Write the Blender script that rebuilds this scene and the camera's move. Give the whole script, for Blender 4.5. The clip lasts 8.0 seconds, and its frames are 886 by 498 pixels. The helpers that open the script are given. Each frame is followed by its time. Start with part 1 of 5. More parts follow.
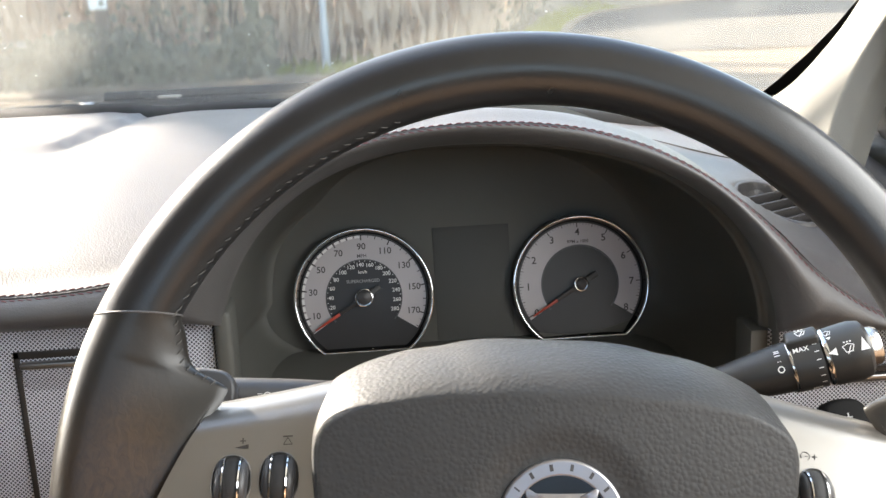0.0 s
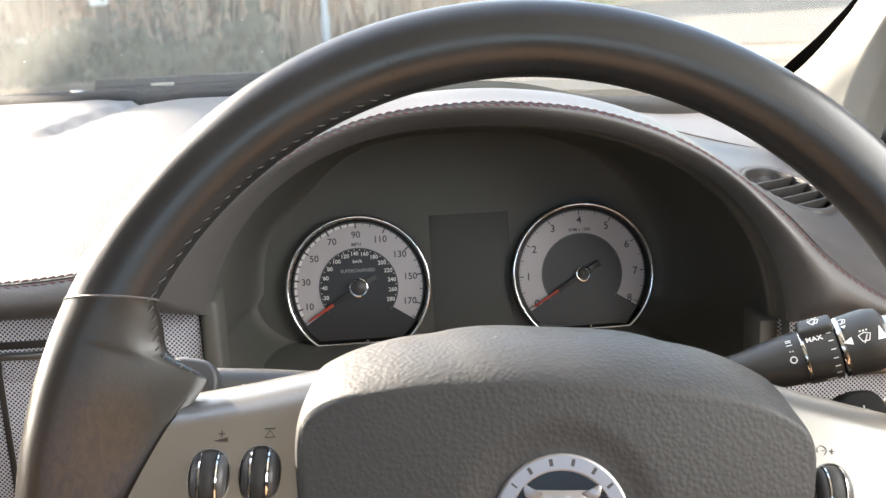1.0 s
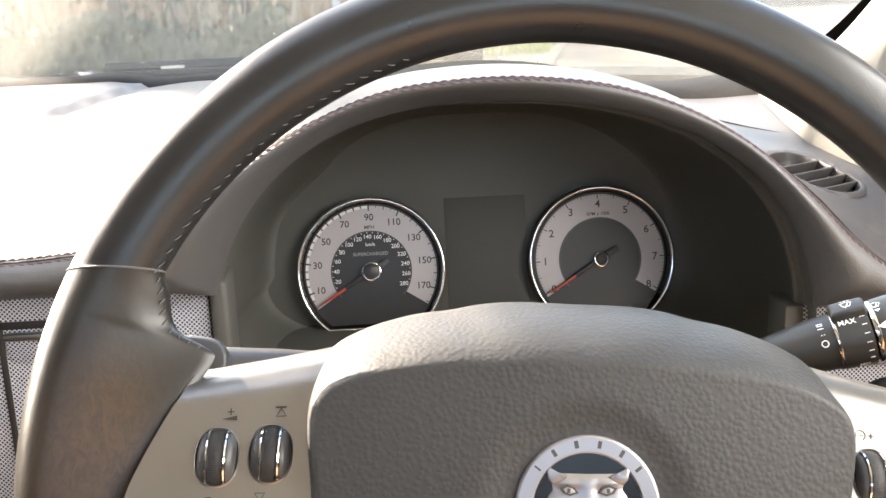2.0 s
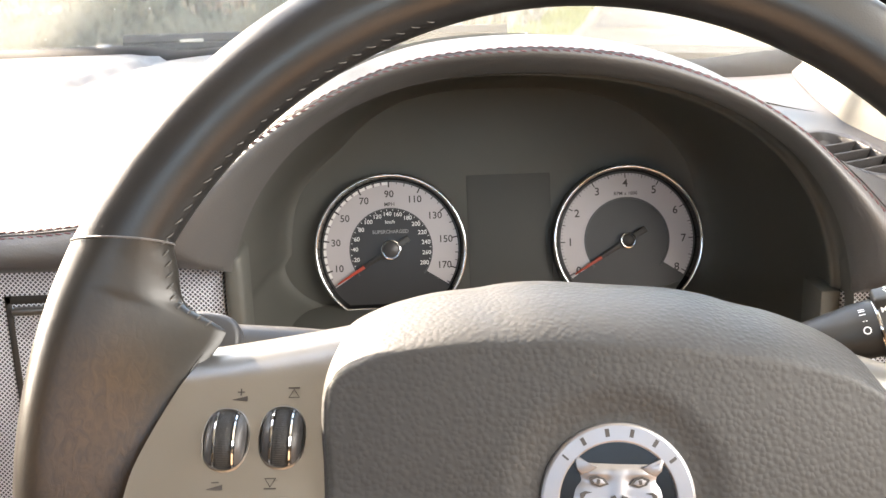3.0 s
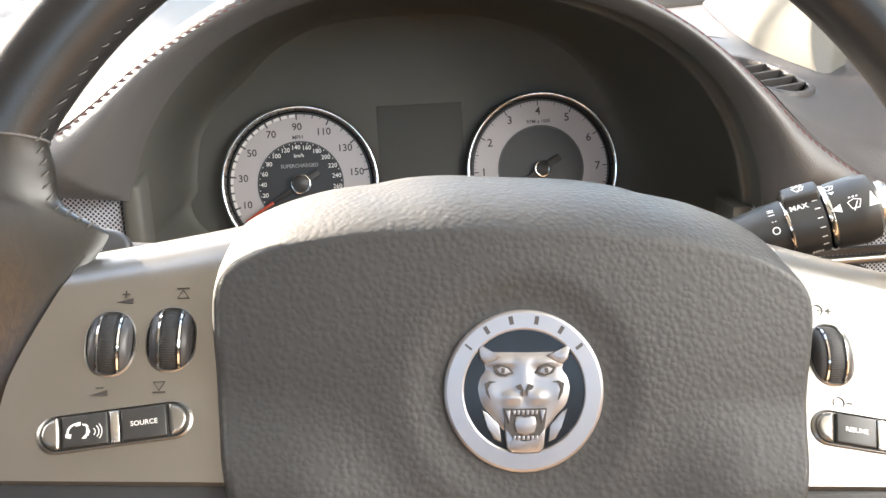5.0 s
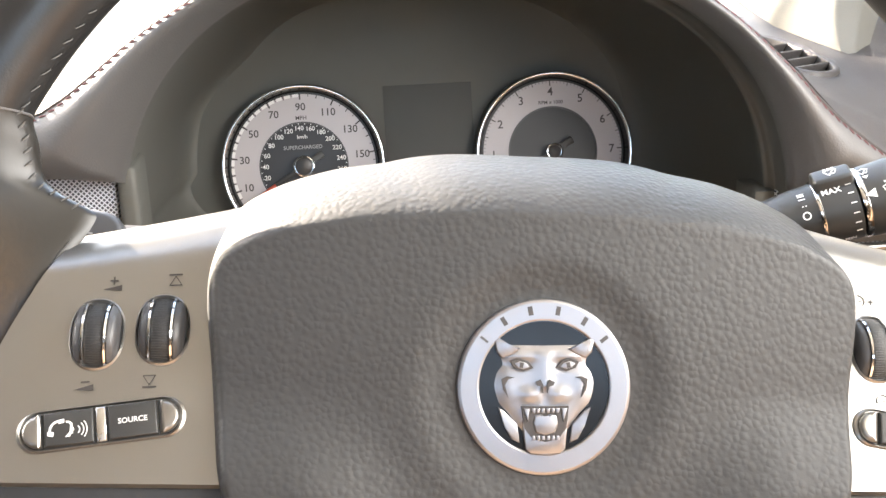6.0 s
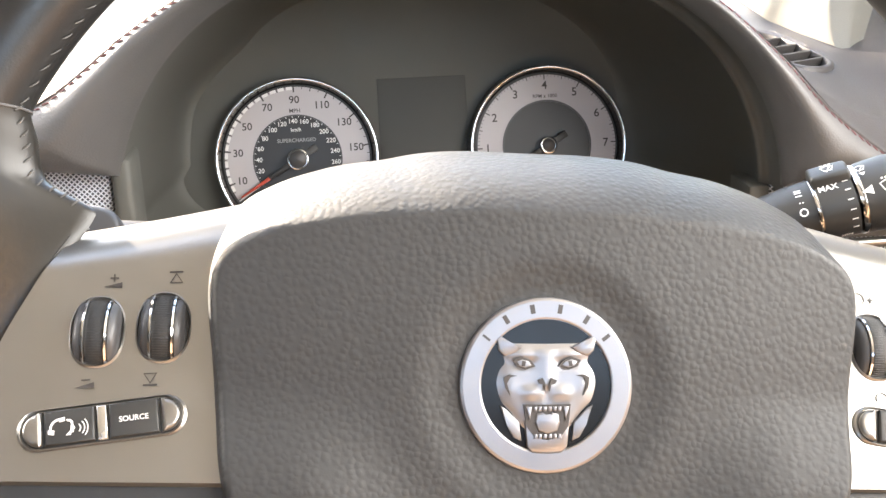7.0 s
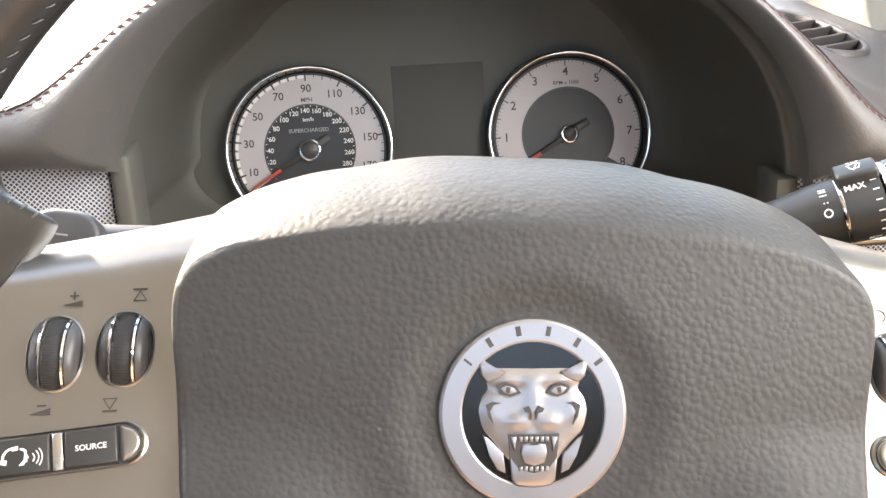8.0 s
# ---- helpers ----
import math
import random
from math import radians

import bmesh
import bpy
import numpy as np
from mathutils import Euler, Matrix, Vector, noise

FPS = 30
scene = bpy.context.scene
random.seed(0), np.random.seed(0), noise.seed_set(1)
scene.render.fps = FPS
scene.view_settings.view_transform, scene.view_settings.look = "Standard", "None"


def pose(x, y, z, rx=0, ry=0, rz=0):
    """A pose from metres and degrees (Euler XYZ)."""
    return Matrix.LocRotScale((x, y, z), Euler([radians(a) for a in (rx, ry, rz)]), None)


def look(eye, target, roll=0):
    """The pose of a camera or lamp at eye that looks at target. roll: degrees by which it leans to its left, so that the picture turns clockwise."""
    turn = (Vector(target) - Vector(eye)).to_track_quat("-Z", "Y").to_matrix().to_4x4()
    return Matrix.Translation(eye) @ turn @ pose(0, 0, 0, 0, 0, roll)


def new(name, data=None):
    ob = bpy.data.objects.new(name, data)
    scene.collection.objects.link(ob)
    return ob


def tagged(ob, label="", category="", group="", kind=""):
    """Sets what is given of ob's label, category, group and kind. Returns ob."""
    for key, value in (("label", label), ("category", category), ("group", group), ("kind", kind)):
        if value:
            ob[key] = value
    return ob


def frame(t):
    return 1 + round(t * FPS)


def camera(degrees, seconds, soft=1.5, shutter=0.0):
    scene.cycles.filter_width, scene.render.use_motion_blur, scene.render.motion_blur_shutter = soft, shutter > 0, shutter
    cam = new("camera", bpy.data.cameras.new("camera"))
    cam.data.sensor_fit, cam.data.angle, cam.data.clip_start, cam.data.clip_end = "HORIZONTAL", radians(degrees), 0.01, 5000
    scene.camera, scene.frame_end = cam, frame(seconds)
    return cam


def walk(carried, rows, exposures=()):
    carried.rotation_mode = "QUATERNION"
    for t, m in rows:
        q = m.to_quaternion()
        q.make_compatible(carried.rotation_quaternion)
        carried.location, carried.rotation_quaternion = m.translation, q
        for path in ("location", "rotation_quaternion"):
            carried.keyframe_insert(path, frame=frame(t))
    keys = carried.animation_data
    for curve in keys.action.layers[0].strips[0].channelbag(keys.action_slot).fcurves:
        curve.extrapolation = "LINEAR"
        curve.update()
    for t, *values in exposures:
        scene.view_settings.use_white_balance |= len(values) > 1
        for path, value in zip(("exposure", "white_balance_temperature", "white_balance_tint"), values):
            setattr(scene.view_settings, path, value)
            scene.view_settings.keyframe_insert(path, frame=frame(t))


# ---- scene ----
cam = camera(44.84, 8.0)
# seconds, eye (x right, y ahead, z up), yaw to the left, pitch up, lean to the left
ROWS = [
    (0.0, -0.0609, -0.3390, 0.9922, -3.89, -14.64, -2.47),
    (0.5, -0.0557, -0.3263, 0.9842, -3.90, -14.46, -2.45),
    (1.0, -0.0563, -0.3164, 0.9801, -3.77, -14.81, -2.49),
    (1.5, -0.0582, -0.3111, 0.9743, -3.69, -14.74, -2.42),
    (3.0, -0.0599, -0.2817, 0.9601, -2.13, -15.94, -1.75),
    (3.5, -0.0609, -0.2798, 0.9585, -2.09, -15.88, -1.43),
    (4.0, -0.0684, -0.2724, 0.9532, -2.67, -15.99, -0.25),
    (4.5, -0.0531, -0.2782, 0.9472, -3.00, -16.88, -1.47),
    (4.7, -0.0505, -0.2812, 0.9409, -5.22, -17.32, -2.35),
    (5.8, -0.0550, -0.2506, 0.9230, -6.70, -18.25, -2.04),
    (6.0, -0.0516, -0.2529, 0.9248, -5.89, -18.42, -2.00),
    (6.5, -0.0529, -0.2505, 0.9237, -6.18, -18.47, -1.90),
    (7.0, -0.0552, -0.2513, 0.9267, -6.56, -18.96, -1.66),
    (7.5, -0.0507, -0.2463, 0.9284, -5.79, -19.61, -1.82),
    (8.0, -0.0366, -0.2299, 0.9286, -4.09, -20.12, -2.55),
]
EXPOSURES = [(0.0, 2.9, 7150, 11), (1.5, 3.28, 7550, 13), (3.5, 3.68, 7950, 14), (4.5, 3.52, 7650, 12), (6.5, 3.95, 7600, 14), (8.0, 3.84, 7650, 14)]
walk(cam, [(t, pose(x, y, z, 0, 0, yaw) @ pose(0, 0, 0, 90 + pitch) @ pose(0, 0, 0, 0, 0, lean)) for t, x, y, z, yaw, pitch, lean in ROWS], EXPOSURES)

# ---- light: low winter sun ahead of the car and to its left, through the windscreen ----
SUN_AZ, SUN_EL = 48.0, 27.0
world = bpy.data.worlds.new("sky")
scene.world = world
world.use_nodes = True
wn = world.node_tree.nodes
sky = wn.new("ShaderNodeTexSky")
sky.sky_type, sky.sun_disc = "NISHITA", False
sky.sun_elevation, sky.sun_rotation = radians(SUN_EL), radians(-SUN_AZ)
wn["Background"].inputs["Strength"].default_value = 0.15
world.node_tree.links.new(sky.outputs[0], wn["Background"].inputs["Color"])
sun = new("sun", bpy.data.lights.new("sun", "SUN"))
sun.data.energy, sun.data.angle, sun.data.color = 5.0, radians(0.55), (1.0, 0.94, 0.86)
sun_dir = Vector((-math.sin(radians(SUN_AZ)) * math.cos(radians(SUN_EL)), math.cos(radians(SUN_AZ)) * math.cos(radians(SUN_EL)), math.sin(radians(SUN_EL))))
sun.matrix_world = look(sun_dir * 30, (0, 0, 0))

# Added area lamp stands in for sky through the walled-up driver's window.
pane_light = new("side_window_light", bpy.data.lights.new("side_window_light", "AREA"))
pane_light.data.shape, pane_light.data.size, pane_light.data.size_y = "RECTANGLE", 0.9, 0.4
pane_light.data.energy, pane_light.data.color = 1.85, (0.86, 0.93, 1.0)
# Added fill lamp at the passenger's side to brighten the hood's right roll.
hood_fill = new("hood_fill_light", bpy.data.lights.new("hood_fill_light", "AREA"))
hood_fill.data.shape, hood_fill.data.size, hood_fill.data.size_y = "RECTANGLE", 0.4, 0.3
hood_fill.data.energy, hood_fill.data.color = 1.1, (0.97, 0.98, 1.0)
hood_fill.matrix_world = look((-1.11, 0.32, 1.02), (0.2, 0.28, 0.85))
pane_light.matrix_world = look((0.43, -0.25, 1.03), (-0.5, -0.25, 0.93))


# ---- materials ----
def material(name, color, rough=0.5, metal=0.0, spec=0.5, var=0.0, var_scale=20.0, bump=0.0, bump_scale=800.0, cells=0.0, cell_scale=500.0, wear=None, wear_scale=30.0, coat=0.0, sheen=0.0, rough_var=0.08):
    """Principled surface with stains at a large scale, grain and pebble relief at a small one."""
    m = bpy.data.materials.new(name)
    m.use_nodes = True
    nt = m.node_tree
    n, l = nt.nodes, nt.links
    b = n["Principled BSDF"]
    b.inputs["Base Color"].default_value = (*color, 1)
    b.inputs["Roughness"].default_value, b.inputs["Metallic"].default_value = rough, metal
    b.inputs["Specular IOR Level"].default_value, b.inputs["Coat Weight"].default_value = spec, coat
    b.inputs["Sheen Weight"].default_value = sheen
    co = n.new("ShaderNodeTexCoord")
    if var or wear:
        big = n.new("ShaderNodeTexNoise")
        big.inputs["Scale"].default_value, big.inputs["Detail"].default_value = var_scale, 6
        l.new(co.outputs["Object"], big.inputs["Vector"])
        mix = n.new("ShaderNodeMixRGB")
        mix.inputs[1].default_value = (*[c * (1 - var) for c in color], 1)
        mix.inputs[2].default_value = (*[min(1, c * (1 + var)) for c in color], 1)
        l.new(big.outputs["Fac"], mix.inputs[0])
        top = mix.outputs[0]
        if wear:
            w = n.new("ShaderNodeTexNoise")
            w.inputs["Scale"].default_value, w.inputs["Detail"].default_value = wear_scale, 8
            l.new(co.outputs["Object"], w.inputs["Vector"])
            ramp = n.new("ShaderNodeValToRGB")
            ramp.color_ramp.elements[0].position, ramp.color_ramp.elements[1].position = 0.5, 0.68
            l.new(w.outputs["Fac"], ramp.inputs[0])
            mw = n.new("ShaderNodeMixRGB")
            mw.inputs[2].default_value = (*wear, 1)
            l.new(ramp.outputs[0], mw.inputs[0]), l.new(top, mw.inputs[1])
            top = mw.outputs[0]
        l.new(top, b.inputs["Base Color"])
        rr = n.new("ShaderNodeMapRange")
        rr.inputs[3].default_value, rr.inputs[4].default_value = max(0.02, rough - rough_var), min(1, rough + rough_var)
        l.new(big.outputs["Fac"], rr.inputs[0]), l.new(rr.outputs[0], b.inputs["Roughness"])
    last = None
    if cells:
        v = n.new("ShaderNodeTexVoronoi")
        v.feature, v.inputs["Scale"].default_value, v.inputs["Smoothness"].default_value = "SMOOTH_F1", cell_scale, 0.3
        warp = n.new("ShaderNodeTexNoise")
        warp.inputs["Scale"].default_value = cell_scale * 0.4
        add = n.new("ShaderNodeVectorMath")
        add.operation = "MULTIPLY_ADD"
        add.inputs[1].default_value = (0.5 / cell_scale,) * 3
        l.new(co.outputs["Object"], warp.inputs["Vector"]), l.new(warp.outputs["Color"], add.inputs[0]), l.new(co.outputs["Object"], add.inputs[2])
        l.new(add.outputs[0], v.inputs["Vector"])
        cap = n.new("ShaderNodeMapRange")
        cap.interpolation_type = "SMOOTHSTEP"
        cap.inputs[1].default_value, cap.inputs[2].default_value = 0.80, 0.08
        l.new(v.outputs["Distance"], cap.inputs[0])
        bc = n.new("ShaderNodeBump")
        bc.inputs["Strength"].default_value, bc.inputs["Distance"].default_value = cells, 0.0006
        l.new(cap.outputs[0], bc.inputs["Height"])
        last = bc
    if bump:
        g = n.new("ShaderNodeTexNoise")
        g.inputs["Scale"].default_value, g.inputs["Detail"].default_value = bump_scale, 4
        l.new(co.outputs["Object"], g.inputs["Vector"])
        bn = n.new("ShaderNodeBump")
        bn.inputs["Strength"].default_value, bn.inputs["Distance"].default_value = bump, 0.0005
        l.new(g.outputs["Fac"], bn.inputs["Height"])
        if last:
            l.new(last.outputs[0], bn.inputs["Normal"])
        last = bn
    if last:
        l.new(last.outputs[0], b.inputs["Normal"])
    return m


def mesh_metal(name, pitch, bright, dark):
    """Pressed aluminium trim with a fine diamond weave."""
    m = bpy.data.materials.new(name)
    m.use_nodes = True
    n, l = m.node_tree.nodes, m.node_tree.links
    b = n["Principled BSDF"]
    co = n.new("ShaderNodeTexCoord")
    sep = n.new("ShaderNodeSeparateXYZ")
    l.new(co.outputs["Object"], sep.inputs[0])
    waves = []
    for sign in (1, -1):
        k = n.new("ShaderNodeMath")
        k.operation, k.inputs[1].default_value = "MULTIPLY", sign
        s = n.new("ShaderNodeMath")
        s.operation = "ADD"
        f = n.new("ShaderNodeMath")
        f.operation, f.inputs[1].default_value = "MULTIPLY", math.pi / pitch
        w = n.new("ShaderNodeMath")
        w.operation = "SINE"
        l.new(sep.outputs["Z"], k.inputs[0]), l.new(k.outputs[0], s.inputs[0]), l.new(sep.outputs["X"], s.inputs[1])
        l.new(s.outputs[0], f.inputs[0]), l.new(f.outputs[0], w.inputs[0])
        a = n.new("ShaderNodeMath")
        a.operation = "ABSOLUTE"
        l.new(w.outputs[0], a.inputs[0])
        waves.append(a)
    low = n.new("ShaderNodeMath")
    low.operation = "MINIMUM"
    l.new(waves[0].outputs[0], low.inputs[0]), l.new(waves[1].outputs[0], low.inputs[1])
    ramp = n.new("ShaderNodeValToRGB")
    ramp.color_ramp.elements[0].position, ramp.color_ramp.elements[1].position = 0.42, 0.62
    ramp.color_ramp.elements[0].color, ramp.color_ramp.elements[1].color = (*bright, 1), (*dark, 1)
    l.new(low.outputs[0], ramp.inputs[0]), l.new(ramp.outputs[0], b.inputs["Base Color"])
    inv = n.new("ShaderNodeMath")
    inv.operation, inv.inputs[0].default_value = "SUBTRACT", 1.0
    l.new(low.outputs[0], inv.inputs[1])
    bp = n.new("ShaderNodeBump")
    bp.inputs["Strength"].default_value, bp.inputs["Distance"].default_value = 0.8, 0.0005
    l.new(inv.outputs[0], bp.inputs["Height"]), l.new(bp.outputs[0], b.inputs["Normal"])
    b.inputs["Metallic"].default_value, b.inputs["Roughness"].default_value = 0.2, 0.42
    return m


RIM = material("black rim leather", (0.012, 0.012, 0.0125), 0.31, spec=0.5, var=0.25, var_scale=35, bump=0.1, bump_scale=1400)
GRIP = material("worn grip leather", (0.017, 0.0155, 0.0135), 0.33, spec=0.42, var=0.3, var_scale=30, bump=0.12, bump_scale=300)


def rubbed(m, center, radius):
    """Thumb-worn wrinkled patch on both sides, browned to paint in the tan cabin's reflection."""
    n, l = m.node_tree.nodes, m.node_tree.links
    b = n["Principled BSDF"]
    co, ab, dist, fade, noise, mul, mix, bump = (n.new("ShaderNode" + k) for k in ("TexCoord", "VectorMath", "VectorMath", "MapRange", "TexNoise", "Math", "MixRGB", "Bump"))
    ab.operation, dist.operation, mul.operation = "ABSOLUTE", "DISTANCE", "MULTIPLY"
    side = n.new("ShaderNodeVectorMath")
    side.operation = "MULTIPLY"
    side.inputs[1].default_value = (1.0, 0.55, 0.5)
    sep, mk = n.new("ShaderNodeSeparateXYZ"), n.new("ShaderNodeCombineXYZ")
    l.new(co.outputs["Object"], ab.inputs[0]), l.new(ab.outputs[0], sep.inputs[0])
    raw = n.new("ShaderNodeSeparateXYZ")
    l.new(co.outputs["Object"], raw.inputs[0])
    l.new(sep.outputs[0], mk.inputs[0]), l.new(raw.outputs[1], mk.inputs[1]), l.new(raw.outputs[2], mk.inputs[2])
    l.new(mk.outputs[0], side.inputs[0]), l.new(side.outputs[0], dist.inputs[0])
    dist.inputs[1].default_value = (center[0], center[1] * 0.55, center[2] * 0.5)
    fade.interpolation_type = "SMOOTHSTEP"
    fade.inputs[1].default_value, fade.inputs[2].default_value = radius, radius * 0.25
    l.new(dist.outputs["Value"], fade.inputs[0])
    noise.inputs["Scale"].default_value, noise.inputs["Detail"].default_value, noise.inputs["Distortion"].default_value = 330.0, 3.0, 1.5
    l.new(side.outputs[0], noise.inputs["Vector"])
    edge = n.new("ShaderNodeMapRange")
    edge.inputs[1].default_value, edge.inputs[2].default_value, edge.inputs[3].default_value = 0.3, 0.65, 0.55
    l.new(noise.outputs["Fac"], edge.inputs[0])
    l.new(fade.outputs[0], mul.inputs[0]), l.new(edge.outputs[0], mul.inputs[1])
    old = b.inputs["Base Color"].links[0].from_socket
    l.new(mul.outputs[0], mix.inputs[0]), l.new(old, mix.inputs[1])
    # warm reflection of the tan seats, put into the leather's colour
    mix.inputs[2].default_value = (0.068, 0.043, 0.025, 1)
    l.new(mix.outputs[0], b.inputs["Base Color"])
    bump.inputs["Distance"].default_value = 0.0006
    l.new(b.inputs["Normal"].links[0].from_socket, bump.inputs["Normal"])
    soft = n.new("ShaderNodeMath")
    soft.operation, soft.inputs[1].default_value = "MULTIPLY", 0.3
    l.new(fade.outputs[0], soft.inputs[0])
    l.new(noise.outputs["Fac"], bump.inputs["Height"]), l.new(soft.outputs[0], bump.inputs["Strength"])
    l.new(bump.outputs[0], b.inputs["Normal"])


rubbed(GRIP, (0.158, 0.004, -0.018), 0.030)
PAD = material("grained airbag cover", (0.0355, 0.036, 0.0363), 0.52, spec=0.28, var=0.12, var_scale=18, cells=0.2, cell_scale=540, bump=0.05, bump_scale=2200)
DASH = material("dashboard leather", (0.054, 0.050, 0.049), 0.46, spec=0.4, var=0.12, var_scale=8, cells=0.18, cell_scale=900, bump=0.06, bump_scale=1600)
DARKROLL = material("dark hood leather", (0.092, 0.089, 0.088), 0.46, var=0.15, var_scale=14, cells=0.1, cell_scale=900, bump=0.12, bump_scale=1800)
BINNACLE = material("matt black binnacle plastic", (0.085, 0.087, 0.079), 0.62, var=0.15, var_scale=20, bump=0.2, bump_scale=1500)
SILVER = material("satin silver paint", (0.27, 0.26, 0.245), 0.30, metal=0.88, var=0.04, var_scale=25, bump=0.05, bump_scale=3000)
CHROME = material("polished chrome", (0.72, 0.72, 0.72), 0.1, metal=1.0, var=0.03, var_scale=60, rough_var=0.04)
SATINCHROME = material("satin chrome", (0.62, 0.61, 0.59), 0.26, metal=1.0, var=0.05, var_scale=90)
BLACKGLOSS = material("gloss black", (0.006, 0.006, 0.006), 0.08, var=0.1, var_scale=40, rough_var=0.03, coat=0.3)
BLACKPLASTIC = material("black switch plastic", (0.025, 0.025, 0.024), 0.42, var=0.15, var_scale=60, bump=0.12, bump_scale=2600)
DARKGREY = material("dark grey plastic", (0.05, 0.05, 0.052), 0.4, var=0.12, var_scale=50, bump=0.1, bump_scale=2400)
RUBBER = material("knurled black rubber", (0.02, 0.02, 0.02), 0.5, var=0.2, var_scale=120, bump=0.4, bump_scale=3200)
INK = material("dark printed ink", (0.035, 0.03, 0.028), 0.5, var=0.1, var_scale=200)
WHITEINK = material("white printed ink", (0.72, 0.72, 0.7), 0.5, var=0.06, var_scale=200)
DIAL = material("silver dial face", (0.44, 0.415, 0.42), 0.42, metal=0.15, var=0.05, var_scale=60)
DIALBLACK = material("black dial face", (0.018, 0.018, 0.019), 0.4, var=0.15, var_scale=60)
SCREEN = material("unlit message screen", (0.066, 0.069, 0.066), 0.70, var=0.1, var_scale=30)
NEEDLE = material("red needle", (0.42, 0.045, 0.02), 0.4, var=0.08, var_scale=200)
DIMINK = material("grey printed ink", (0.3, 0.3, 0.3), 0.5, var=0.06, var_scale=200)
THREAD = material("dark red thread", (0.125, 0.048, 0.053), 0.8, var=0.3, var_scale=700)
GREYTHREAD = material("grey waxed thread", (0.065, 0.062, 0.058), 0.6, var=0.3, var_scale=500)
MESHTRIM = mesh_metal("woven aluminium trim", 0.0026, (0.60, 0.64, 0.71), (0.045, 0.05, 0.064))
BADGE = material("satin badge metal", (0.285, 0.28, 0.29), 0.33, metal=0.84, var=0.04, var_scale=120)
PILLARCLOTH = material("stone coloured pillar cloth", (0.14, 0.137, 0.122), 0.85, var=0.1, var_scale=40, bump=0.5, bump_scale=1500)
CREAM = material("ivory roof cloth", (0.45, 0.425, 0.37), 0.85, var=0.08, var_scale=40, bump=0.4, bump_scale=1800)
TAN = material("tan cabin trim", (0.15, 0.098, 0.062), 0.6, var=0.12, var_scale=10, cells=0.3, cell_scale=400)
# Kept dark so the unseen cabin sides throw back little light.
DARKCABIN = material("charcoal trim of unseen cabin sides", (0.06, 0.055, 0.052), 0.55, var=0.12, var_scale=10, cells=0.2, cell_scale=500)
FIELD = material("black badge enamel", (0.006, 0.006, 0.006), 0.2, spec=0.25, var=0.1, var_scale=60)
CARPET = material("dark carpet", (0.03, 0.028, 0.026), 0.95, var=0.3, var_scale=60, bump=0.6, bump_scale=900)
FRIT = material("black screen border", (0.006, 0.006, 0.006), 0.7, spec=0.12, var=0.1, var_scale=50)
WIPER = material("black wiper rubber", (0.012, 0.012, 0.013), 0.7, spec=0.2, var=0.2, var_scale=50, bump=0.2, bump_scale=600)
PAINT = material("sand coloured car paint", (0.5, 0.4, 0.28), 0.3, metal=0.4, var=0.04, var_scale=6, coat=0.6)
ASPHALT = material("pale dry asphalt", (0.075, 0.071, 0.067), 0.95, spec=0.1, var=0.25, var_scale=0.8, wear=(0.088, 0.076, 0.066), wear_scale=0.35)
GRAVEL = material("sandy gravel", (0.16, 0.125, 0.093), 0.95, spec=0.1, var=0.3, var_scale=1.2, wear=(0.12, 0.1, 0.078), wear_scale=3)
VERGE = material("leaf litter and dry grass", (0.19, 0.14, 0.09), 0.95, var=0.4, var_scale=2.5, wear=(0.11, 0.085, 0.055), wear_scale=0.8)
BARK = material("grey brown bark", (0.15, 0.115, 0.085), 0.95, var=0.35, var_scale=3)
TWIG = material("pale brown winter twigs", (0.42, 0.32, 0.24), 0.95, var=0.4, var_scale=1.2)
GRASS = material("yellow green grass tufts", (0.2, 0.2, 0.05), 0.9, var=0.4, var_scale=1.5)
LEAF = material("brown and green undergrowth", (0.15, 0.135, 0.095), 0.9, var=0.5, var_scale=1.5)
HEDGE = material("dark green hedge leaves", (0.175, 0.155, 0.112), 0.85, var=0.4, var_scale=1.5)
POLE = material("galvanised pole", (0.36, 0.36, 0.36), 0.6, metal=0.1, var=0.1, var_scale=4)
RAIL = material("weathered pale rail", (0.42, 0.4, 0.35), 0.85, var=0.2, var_scale=5, bump=0.4, bump_scale=30)
PLATE = material("white sign plate", (0.75, 0.75, 0.73), 0.5, var=0.06, var_scale=8)

DUST = material("pale dirt", (0.6, 0.58, 0.52), 0.9, var=0.2, var_scale=300)


